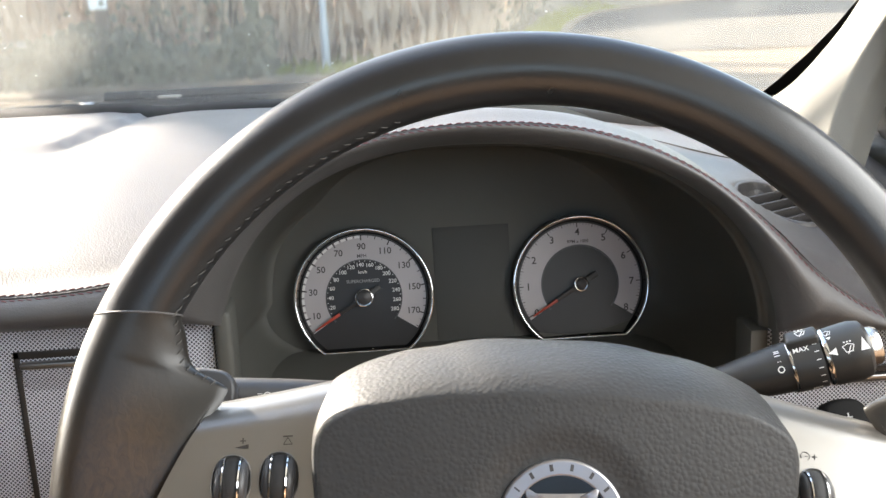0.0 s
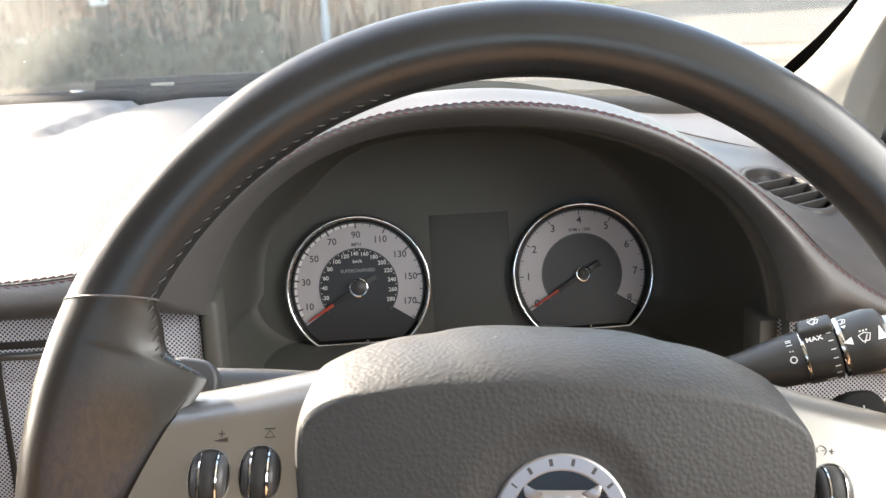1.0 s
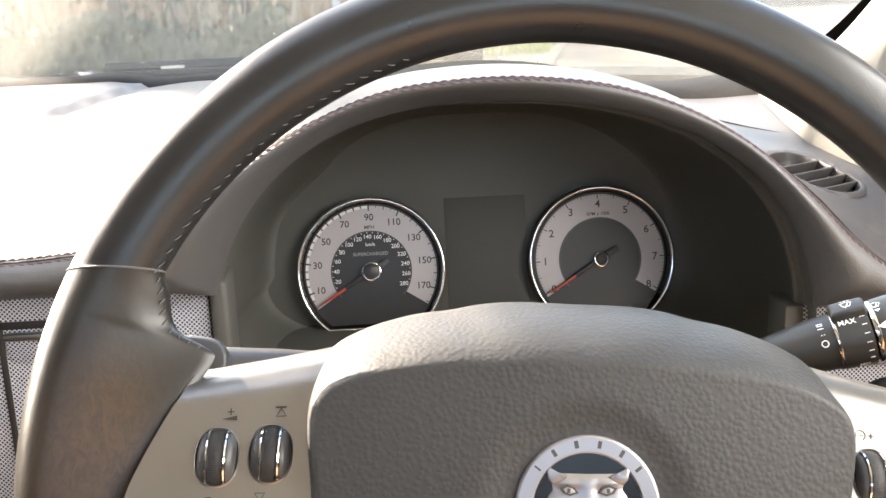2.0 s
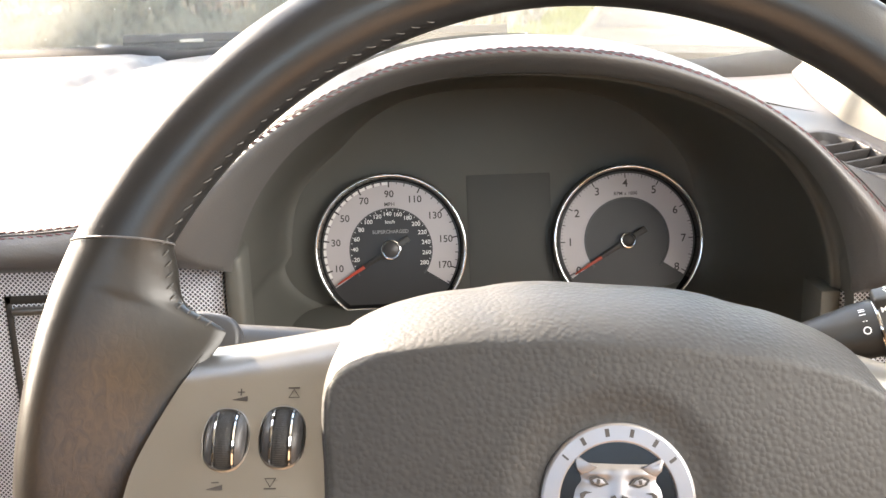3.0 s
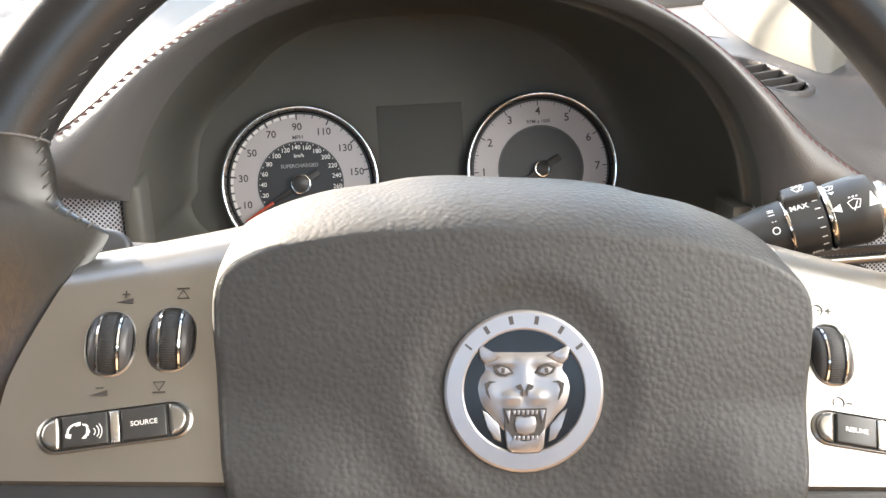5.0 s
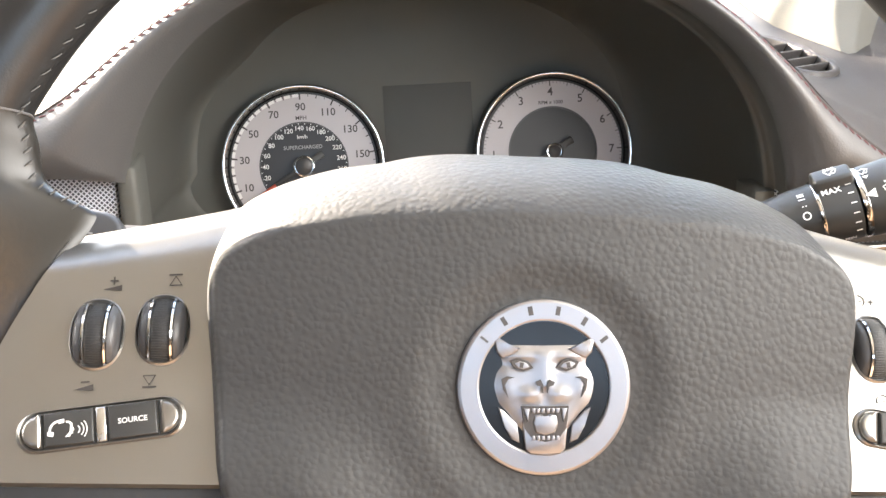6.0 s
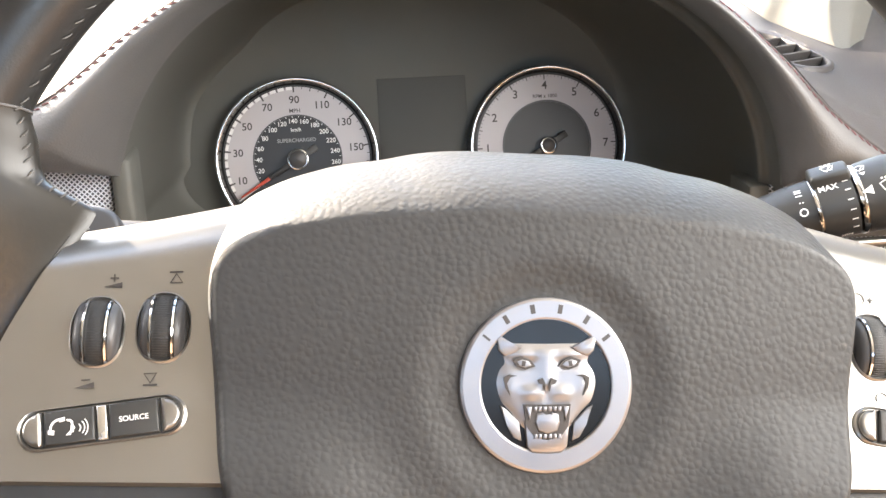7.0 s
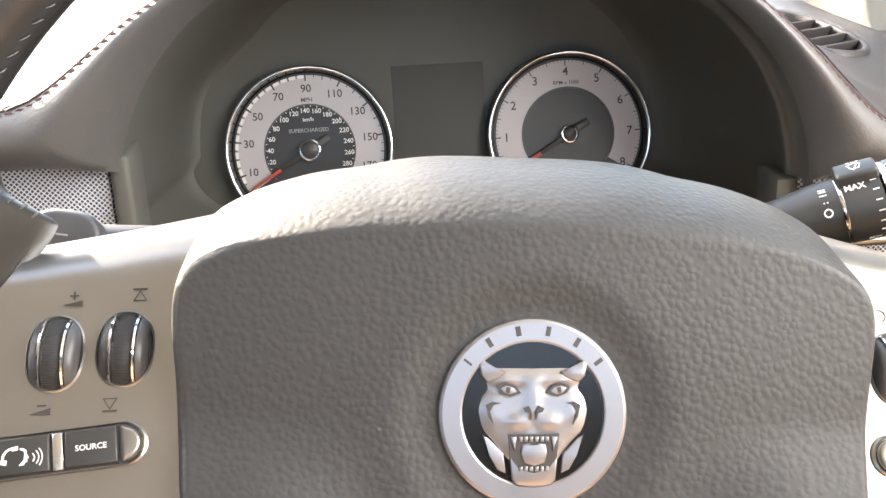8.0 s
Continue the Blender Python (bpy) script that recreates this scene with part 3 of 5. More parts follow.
def switch_bar(x, y, turn, parent, kinds):
    """A pair of black rocker keys between silver ends in an oval frame."""
    base = on_panel(x, y, 0, turn)
    W, H = 0.0412, 0.0104
    body = part("switch_bar", plate(stadium(W - 0.0012, H - 0.0012), -0.003, 0.0006, 0.0004), BLACKPLASTIC, parent, "pair of black keys between silver ends", m=base)
    sections = []
    for px, py in stadium(W, H, 12):
        d = Vector((px, py)).normalized()
        sections.append([(px + d.x * o, py + d.y * o, z) for o, z in ((0.0008, -0.0004), (0.0007, 0.0005), (0.0, 0.0009), (-0.0007, 0.0004), (-0.0008, -0.002))])
    part("bezel", loft(sections, close_u=True), SILVER, body)
    for s in (1, -1):
        cap = [(s * (0.0147 + 0.0), -0.0043), (s * 0.0147, 0.0043)] + [(s * (0.0155 + 0.0043 * math.cos(a)), 0.0043 * math.sin(a)) for a in [radians(90 - k * 15) for k in range(13)]]
        part("end_cap", plate(cap, 0.0, 0.0019, 0.0012, 4), SILVER, body)
    part("divider", plate([(-0.0013, -0.0045), (0.0013, -0.0045), (0.0013, 0.0045), (-0.0013, 0.0045)], 0.0, 0.0015, 0.0004), SATINCHROME, body)
    for s, kind in ((-1, kinds[0]), (1, kinds[1])):
        key = part("key", plate([(s * 0.008 - 0.0062, -0.0045), (s * 0.008 + 0.0062, -0.0045), (s * 0.008 + 0.0062, 0.0045), (s * 0.008 - 0.0062, 0.0045)], 0.0, 0.0019, 0.0006, 3), BLACKPLASTIC, body)
        if kind == "phone":
            hs = [arc(0.0024, 75, 195, 0.0007, cx=-0.0022 + s * 0.008, cy=-0.0005), plate([(s * 0.008 - 0.0024, 0.0012), (s * 0.008 - 0.0010, 0.0014), (s * 0.008 - 0.0010, 0.0024), (s * 0.008 - 0.0024, 0.0022)], 0, 0.0001), plate([(s * 0.008 - 0.0052, -0.0016), (s * 0.008 - 0.0038, -0.002), (s * 0.008 - 0.0036, -0.0008), (s * 0.008 - 0.0052, -0.0006)], 0, 0.0001), arc(0.0012, -50, 50, 0.00035, cx=s * 0.008 + 0.0016, cy=-0.0008), arc(0.0022, -45, 45, 0.00035, cx=s * 0.008 + 0.0016, cy=-0.0008), arc(0.0032, -40, 40, 0.00035, cx=s * 0.008 + 0.0014, cy=-0.0008), plate([(s * 0.008 + x, y) for x, y in ((-0.0009, -0.0024), (0.0004, -0.0024), (0.0005, -0.0018), (0.0011, -0.0017), (0.0011, -0.0010), (0.0015, -0.0007), (0.0010, 0.0003), (0.0010, 0.0010), (0.0004, 0.0016), (-0.0006, 0.0018), (-0.0005, 0.0013), (0.0002, 0.0011), (0.0005, 0.0006), (0.0003, -0.0012), (-0.0002, -0.0017))], 0, 0.0001)]
            part("key_symbol", joined(hs), WHITEINK, key, m=pose(0, 0, 0.00195))
        elif kind:
            part("key_lettering", lettering(kind, 0.0014), WHITEINK, key, m=pose(s * 0.008, 0, 0.00195))


switch_bar(-0.1144, -0.0123, 8.6, spokes[1], ("phone", "SOURCE"))
switch_bar(0.1090, -0.0123, -8.6, spokes[-1], ("RESUME", ""))

# airbag cover: bevelled upper lip, crease, flat face with a shallow dish round the badge
PAD_EDGE = [(-32, 0.0755), (0, 0.067), (32, 0.0755), (45, 0.0849), (54, 0.0927), (59.7, 0.0970), (65.4, 0.0980), (71.3, 0.0955), (76.4, 0.0930), (86.8, 0.0884), (97, 0.0870), (106, 0.0878), (120, 0.089), (135, 0.089), (150, 0.0845), (165, 0.078), (180, 0.075), (195, 0.078)]


PAD_CREASE = [(-29, 0.70), (0, 0.685), (29, 0.70), (52, 0.765), (62, 0.845), (70, 0.945), (76, 0.955), (180, 0.955)]


def pad_rows():
    rows = []
    for i in range(240):
        deg = 360 * i / 240 - 180
        off = abs(deg)
        rho = spline(PAD_EDGE, off)
        a = radians(90 - deg)
        top = 1 - step(65, 76, off)
        sc = spline(PAD_CREASE, off)
        row = []
        for j in range(52):
            s = j / 30 * (sc - 0.06) if j <= 30 else sc - 0.06 + (1.06 - sc) * (j - 30) / 21
            r = rho * s
            x, y = r * math.cos(a), r * math.sin(a)
            face = 0.0018 - 0.002 * (1 - step(0.0235, 0.036, r)) - 0.005 * min(1, r / 0.09) ** 2 * step(-0.03, 0.0, y) + 0.005 * step(0.0, -0.03, y) * step(0.04, 0.07, r)
            # rounded crease, then the lip (above) or the edge (sides and below)
            soft = 0.008 * top
            t = max(0.0, (s - sc + soft) / (1 - sc + soft))
            end_top, end_side = -0.040, panel_n(y) - 0.004
            lip = 0.27 * t + 0.28 * t**2 + 0.45 * (1 - math.sqrt(max(0, 1 - t * t)))
            side = 1 - math.sqrt(max(0, 1 - t * t))
            n = face + (end_top - face) * lip * top + (end_side - face) * side * (1 - top)
            row.append((x, y, n))
        row.append((x * 0.997, y * 0.997, n - 0.02))
        rows.append(row)
    return rows


rows = pad_rows()
for r in rows:
    r[0] = rows[0][0]
bm = loft(rows, close_u=True)
bmesh.ops.remove_doubles(bm, verts=bm.verts[:], dist=1e-6)
pad = part("airbag_cover", bm, PAD, wheel, "grained dark grey airbag cover")
part("hub", lathe([(0.03, -0.09), (0.045, -0.07), (0.05, -0.05), (0.05, -0.03), (0.03, -0.02)], 40), BLACKPLASTIC, wheel)

# badge: silver ring with plain bars for its letters, black field, silver relief
badge = part("badge", lathe([(0.0, -0.0015), (0.0232, -0.0025), (0.0232, -0.0003), (0.0229, 0.0003), (0.0222, 0.0006), (0.0179, 0.0006), (0.0175, 0.0004), (0.0174, -0.0006), (0.0, -0.0006)], 72), BADGE, wheel, "round badge, silver ring and relief on black", m=pose(0, 0, 0.0003, 0, 0, 1.4), sharp=18)
part("badge_field", lathe([(0.0, -0.0008), (0.0173, -0.0006), (0.0173, -0.0003), (0.0, -0.0002)], 60), FIELD, badge)
for deg, w in ((-52, 0.0006), (-32, 0.0012), (-10.5, 0.0013), (10.5, 0.0012), (32, 0.0012), (52, 0.0010)):
    part("letter_bar", box(-w / 2, w / 2, -0.0012, 0.0012, 0.0005, 0.00068), INK, badge, m=pose(0, 0, 0, 0, 0, -deg) @ pose(0, 0.0203, 0))
U = 0.0001516


def relief(name, pts, z0, z1, bevel, mat=None):
    return part(name, plate([(x * U, y * U) for x, y in pts], z0, z1, bevel, 3), mat or BADGE, badge)


def mirrored(half):
    return half + [(-x, y) for x, y in half[::-1] if abs(x) > 1e-6]


HEAD_W = [(-76, 40), (-62, 51), (-46, 63), (-27, 79), (0, 87), (14, 86), (26, 82), (38, 74), (49, 75), (62, 79), (72, 70)]


def bump2(x, y, cx, cy, sx, sy):
    return math.exp(-(((abs(x) - cx) / sx) ** 2) - ((y - cy) / sy) ** 2)


def head_z(x, y, w):
    """Relief of the animal's mask, in tenths of a millimetre above the field."""
    z = 7.0 * (1 - abs(x / w) ** 5) + 3.5 * bump2(x, y, 42, 53, 24, 7) - 4.0 * bump2(x, y, 40, 37, 17, 8)
    z += 4.5 * math.exp(-((x / 13) ** 2)) * step(80, 50, y) * step(-8, 14, y) + 5.5 * bump2(x, y, 25, -13, 19, 12) + 3.0 * bump2(x, y, 66, -2, 13, 22)
    return z + 3.0 * bump2(x, y, 0, 0, 11, 8) - 2.0 * bump2(x, y, 0, -18, 3.5, 14) - 1.6 * bump2(x, y, 0, 64, 5, 12)


head_rows = []
for k in range(61):
    y = -76 + 148 * k / 60
    w = spline(HEAD_W, y)
    edge = min(1, k / 4, (60 - k) / 4)
    head_rows.append([(x * U, (y + 0.012 * abs(x) * step(40, 72, y)) * U, 0.0001 * (head_z(x, y, w) * edge - 3)) for x in [w * math.sin(radians(90 * q / 22)) for q in range(-22, 23)]])
part("relief_head", loft(head_rows), BADGE, badge)
relief("relief_jaw", mirrored([(0, -116), (26, -115), (35, -106), (40, -60), (31, -56), (24, -92), (0, -94)]), -0.0004, 0.0012, 0.0004)
for s in (1, -1):
    relief("relief_cheek", [(s * x, y) for x, y in ((82, -34), (72, -40), (48, -64), (44, -96), (58, -90), (70, -68))], -0.0004, 0.0006, 0.0003)
    relief("relief_ear", [(s * x, y) for x, y in ((42, 66), (62, 74), (80, 85), (88, 80), (84, 60), (74, 50), (56, 56))], -0.0003, 0.0009, 0.0005)
    relief("relief_eye", [(s * x, y) for x, y in ((20, 33), (29, 44), (44, 49), (60, 44), (54, 33), (38, 27))], 0.0004, 0.0011, 0.0, INK)
    relief("relief_pupil", [(s * x, y) for x, y in ((27, 35), (33, 42), (44, 45), (53, 41), (48, 34), (38, 31))], 0.0009, 0.00122, 0.0001)
    relief("relief_iris", [(s * x, y) for x, y in ((37, 42), (44, 43), (45, 34), (39, 33))], 0.0011, 0.0013, 0.0, INK)
    relief("relief_line", [(s * x, y) for x, y in ((76, 14), (66, 19), (52, 17), (64, 14), (70, 4), (64, -18), (73, -4))], 0.0003, 0.0009, 0.0, INK)
    relief("relief_nostril", [(s * x, y) for x, y in ((17, 9), (8, 13), (3, 3), (4, -10), (7, 1), (14, 3))], 0.0008, 0.00150, 0.0, INK)
    relief("relief_fang", [(s * x, y) for x, y in ((38, -36), (28, -36), (31, -60))], 0.0014, 0.0019, 0.0002)
relief("relief_mouth", mirrored([(0, -33), (41, -32), (37, -70), (22, -90), (0, -92)]), 0.0005, 0.00145, 0.0, INK)
relief("relief_tongue", mirrored([(0, -54), (8, -46), (19, -48), (22, -62), (17, -78), (0, -83)]), 0.0012, 0.0019, 0.0005)
for x in (-21, -13, -4.5, 4.5, 13, 21):
    relief("relief_tooth", [(x - 3.4, -91), (x + 3.4, -91), (x + 2.6, -83), (x - 2.6, -83)], 0.0012, 0.0018, 0.0002)
    relief("relief_tooth", [(x - 3.4, -36), (x + 3.4, -36), (x + 2.4, -44), (x - 2.4, -44)][::-1], 0.0012, 0.0018, 0.0002)


# shift paddles behind the spokes
def paddle(side):
    x, y, z = (-0.1430, 0.037, -0.098) if side > 0 else (0.1555, 0.032, -0.113)
    w = 0.0132 if side > 0 else 0.0118
    rows = [[(px * f, py * f, h) for px, py in oval(w, 0.016, 48, 3.0)] for f, h in [(1.0, -0.013), (1.0, -0.004)] + [(1 - 0.16 * (1 - math.cos(radians(a))), -0.004 + 0.004 * math.sin(radians(a))) for a in (18, 36, 54, 72, 90)] + [(0.4, 0.0003), (0.01, 0.0004)]]
    pd = part("shift_paddle", loft(rows, close_v=True), DARKGREY if side > 0 else FRIT, wheel, "small rounded gearshift paddle behind the spoke", m=pose(x, y, z, -10, 0, -6 * side))
    part("paddle_mark", joined([box(-0.002, 0.002, 0.0063, 0.0069, 0.0002, 0.0005)] + ([box(-0.0003, 0.0003, 0.0046, 0.0086, 0.0002, 0.0005)] if side < 0 else [])), DIMINK, pd)


paddle(1)
paddle(-1)

# ---- steering column and stalks ----
column = thing("steering_column", pose(0, 0, 0.8, 90 - RAKE), "black plastic steering column shroud behind the wheel", "steering column")
part("shroud", loft([[(0.05 * s * math.cos(2 * math.pi * k / 32), 0.034 * s * math.sin(2 * math.pi * k / 32) - 0.03, -0.085 - 0.3 * t) for k in range(32)] for s, t in ((0.7, 0.0), (0.95, 0.01), (1.0, 0.05), (1.0, 0.6), (1.05, 1.0))], close_v=True, caps=True), BLACKPLASTIC, column)

STALK_A, STALK_B = Vector((0.0721, 0.150, 0.7792)), Vector((0.1828, 0.127, 0.8116))


def along_stalk(a, b):
    z = (b - a).normalized()
    x = Vector((0, 0, 1)).cross(z).normalized()
    y = z.cross(x)
    return Matrix(((x.x, y.x, z.x, a.x), (x.y, y.y, z.y, a.y), (x.z, y.z, z.z, a.z), (0, 0, 0, 1)))


STALK = along_stalk(STALK_A, STALK_B)
stalk = thing("wiper_stalk", STALK, "black wiper stalk with white symbols and chrome rings", "stalk")
L = (STALK_B - STALK_A).length - 0.0115
Q1, Q2 = 0.0695, 0.0856
part("arm", lathe([(0.0055, -0.03), (0.006, 0.0), (0.0072, 0.02), (0.0092, 0.042), (0.0118, 0.06), (0.0124, Q1)], 40), BLACKPLASTIC, stalk)
part("ring", lathe([(0.011, Q1 - 0.0002), (0.0131, Q1), (0.0133, Q1 + 0.0006), (0.0131, Q1 + 0.0013), (0.011, Q1 + 0.0014)], 48), CHROME, stalk, "thin chrome ring")
part("collar", lathe([(0.011, Q1 + 0.0012), (0.0131, Q1 + 0.0014), (0.0134, Q1 + 0.009), (0.0134, Q2 - 0.001), (0.011, Q2)], 48), BLACKPLASTIC, stalk, "turning collar of the stalk")
part("ring", lathe([(0.011, Q2 - 0.0002), (0.0137, Q2), (0.014, Q2 + 0.0009), (0.0137, Q2 + 0.0022), (0.011, Q2 + 0.0023)], 48), CHROME, stalk, "thin chrome ring")
part("knob", lathe([(0.011, Q2 + 0.002), (0.0139, Q2 + 0.0023), (0.0145, Q2 + 0.012), (0.0146, L - 0.006), (0.0135, L - 0.001), (0.0105, L + 0.001), (0.0, L + 0.0012)], 48), BLACKPLASTIC, stalk)
part("end_button", lathe([(0.0098, L), (0.0095, L + 0.004), (0.008, L + 0.006), (0.0, L + 0.0065)], 36), SATINCHROME, stalk, "silver end button")


def on_stalk(q, deg, r):
    """Frame on the stalk's skin: x along the stalk, y up round it, z outward; deg counts up from the side that faces the driver."""
    inv = STALK.to_3x3().inverted()
    face = (inv @ Vector((0, -1, 0.0))).normalized()
    face.z = 0
    base = math.atan2(face.y, face.x)
    upv = inv @ Vector((0, 0, 1))
    sign = 1 if math.sin(math.atan2(upv.y, upv.x) - base) > 0 else -1
    a = base + sign * radians(deg)
    z = Vector((math.cos(a), math.sin(a), 0))
    x = Vector((0, 0, 1))
    y = z.cross(x)
    return Matrix(((x.x, y.x, z.x, z.x * r), (x.y, y.y, z.y, z.y * r), (x.z, y.z, z.z, q), (0, 0, 0, 1)))


# raised switch pad on top of the collar
sq = Q1 + 0.0080
part("mist_switch", box(-0.0078, 0.0078, -0.0046, 0.0046, -0.004, 0.0042, 0.0016, 3), BLACKPLASTIC, stalk, "raised flick switch", m=on_stalk(sq, 80, 0.0128))


def stalk_mark(bms, q, deg, r=0.01315, name="stalk_symbol", parent=None):
    return part(name, joined(bms), WHITEINK, stalk, m=on_stalk(q, deg, r + 0.00012))


def wiper_icon(s):
    return [wire([(-2.2 * s, 1.2 * s), (-1.2 * s, -1.2 * s), (1.2 * s, -1.2 * s), (2.2 * s, 1.2 * s), (0, 2.0 * s)], 0.35 * s, 0, 0.0001), plate([(-0.9 * s, -2.0 * s), (-0.5 * s, -2.0 * s), (1.2 * s, 1.0 * s), (0.8 * s, 1.0 * s)], 0, 0.0001)]


stalk_mark(wiper_icon(0.0011) + [bar_(-0.0022 + 0.0016 * k, -0.0012 + 0.0016 * k, 0.0028, 0.0032) for k in range(3)], sq, 80, 0.0170)
stalk_mark([lettering("MAX", 0.0025)], Q1 + 0.0060, 55, 0.0134)
for k in range(6):
    stalk_mark([bar_(-0.0011, 0.0011, -0.0002, 0.0002)], Q1 + 0.0128, 60 - 17 * k, 0.0134)
stalk_mark([lettering("MIN", 0.0018)], Q1 + 0.0095, -44, 0.0133)
stalk_mark([wire([(0.0014 * math.cos(2 * math.pi * k / 20), 0.0014 * math.sin(2 * math.pi * k / 20)) for k in range(20)], 0.0005, 0, 0.0001)], Q1 - 0.0050, 24, 0.0122)
for deg, w in ((66, 2), (54, 1), (42, 0)):
    stalk_mark([bar_(-0.0014, 0.0012, 0.0003, 0.0007)] + ([bar_(-0.0014, 0.0012, -0.0007, -0.0003)] if w > 1 else []) if w else [bar_(-0.0008, -0.0002, -0.0002, 0.0002), bar_(0.0004, 0.001, -0.0002, 0.0002)], Q1 - 0.0050, deg, 0.0123)
stalk_mark([plate([(-0.0022, 0.0), (0.0018, -0.0018), (0.0018, 0.0018)], 0, 0.0001)], Q2 + 0.0035, 32, 0.0141)
stalk_mark(wiper_icon(0.0012) + [bar_(-0.0018 + 0.0014 * k, -0.0010 + 0.0014 * k, 0.003, 0.0036) for k in range(3)], Q2 + 0.0108, 32, 0.0144)
stalk_mark([plate([(0.0022, -0.0028), (0.0, 0.0034), (-0.0020, -0.0028)], 0, 0.0001)], Q2 + 0.0178, 34, 0.0146)
stalk_mark(wiper_icon(0.0009) + [plate([(0, -0.0045), (0.0012, -0.0028), (-0.0012, -0.0028)], 0, 0.0001)], Q2 + 0.0035, 74, 0.0143)

LA, LB = Vector((-0.06, 0.150, 0.792)), Vector((-0.15, 0.128, 0.808))
light_stalk = thing("light_stalk", along_stalk(LA, LB), "dark grey light stalk behind the wheel", "stalk")
LL = (LB - LA).length
part("arm", lathe([(0.0055, -0.03), (0.006, 0.0), (0.007, 0.02), (0.0082, 0.05), (0.0086, LL), (0.006, LL + 0.002), (0.0, LL + 0.0022)], 36), DARKGREY, light_stalk)
STALK = along_stalk(LA, LB)
mk = on_stalk(0.058, 25, 0.0087)
part("stalk_symbol", joined([wire([(0.0017 * math.cos(2 * math.pi * k / 20), 0.0013 * math.sin(2 * math.pi * k / 20)) for k in range(20)], 0.0004, 0, 0.0001), bar_(0.0024, 0.0046, 0.0004, 0.0008), bar_(0.0024, 0.0046, -0.0008, -0.0004)]), WHITEINK, light_stalk, m=mk)

def arch(deg, left, right, foot, rise, p):
    """Flattened arch seen from the driver; 0 at its foot on the left, 180 on the right."""
    a = radians(180 - deg)
    c, s = math.cos(a), math.sin(a)
    x = (right if c > 0 else left) * abs(c) ** (2 / p) * math.copysign(1, c)
    return x, foot + rise * abs(s) ** (2 / p)


def lip(deg):
    """Where the leather of the instrument hood ends."""
    x, z = arch(deg, 0.1545, 0.1765, 0.757, 0.139, 2.3)
    return Vector((x, 0.268 - 0.022 * step(-0.12, 0.10, x), z))


def opening(deg, grow=0.0):
    """Ridge round the mouth of the hood's black lining."""
    return arch(deg, 0.1535 + grow, 0.1745 + grow, 0.755, 0.1375 + grow, 2.3)


# ---- instrument cluster: local x right, y up, z towards the driver ----
GAUGES = pose(0.0100, 0.4042, 0.7652, 90 - 13.67)
cluster = thing("instrument_cluster", GAUGES, "black instrument cluster with two silver-faced dials", "instrument cluster")
GX, GR, CHORD = 0.0788, 0.0504, -0.0395
part("panel", plate([(x - 0.00935, (z - 0.7648) / math.cos(radians(13.67))) for x, z in [opening(180 - d, 0.009) for d in range(0, 181, 5)]] + [(-0.15, -0.06), (0.15, -0.06)], -0.012, -0.004, 0.001), BINNACLE, cluster)
part("message_screen", plate([(-0.027, -0.05), (0.029, -0.05), (0.029, 0.047), (-0.027, 0.047)], -0.0045, -0.0036, 0.0003), SCREEN, cluster, "unlit dark message screen")


def d_shape(r, chord, n=72):
    """Circle cut flat at the bottom, in order from the right end of the flat round the top."""
    a0 = math.degrees(math.asin(chord / r))
    return [(r * math.cos(radians(a0 + (180 - 2 * a0) * k / n)), r * math.sin(radians(a0 + (180 - 2 * a0) * k / n))) for k in range(n + 1)]


def band(r0, r1, a0, a1, z0, z1, n=64):
    """Flat ring segment; angles from the top, clockwise."""
    rows = []
    for k in range(n + 1):
        a = radians(a0 + (a1 - a0) * k / n)
        s, c = math.sin(a), math.cos(a)
        rows.append([(r0 * s, r0 * c, z0), (r0 * s, r0 * c, z1), (r1 * s, r1 * c, z1), (r1 * s, r1 * c, z0)])
    return loft(rows, close_v=True, caps=True)


def tick(deg, r0, r1, w, z):
    a = radians(deg)
    s, c = math.sin(a), math.cos(a)
    return plate([(r0 * s - w / 2 * c, r0 * c + w / 2 * s), (r0 * s + w / 2 * c, r0 * c - w / 2 * s), (r1 * s + w / 2 * c, r1 * c - w / 2 * s), (r1 * s - w / 2 * c, r1 * c + w / 2 * s)][::-1], z, z + 0.0001)


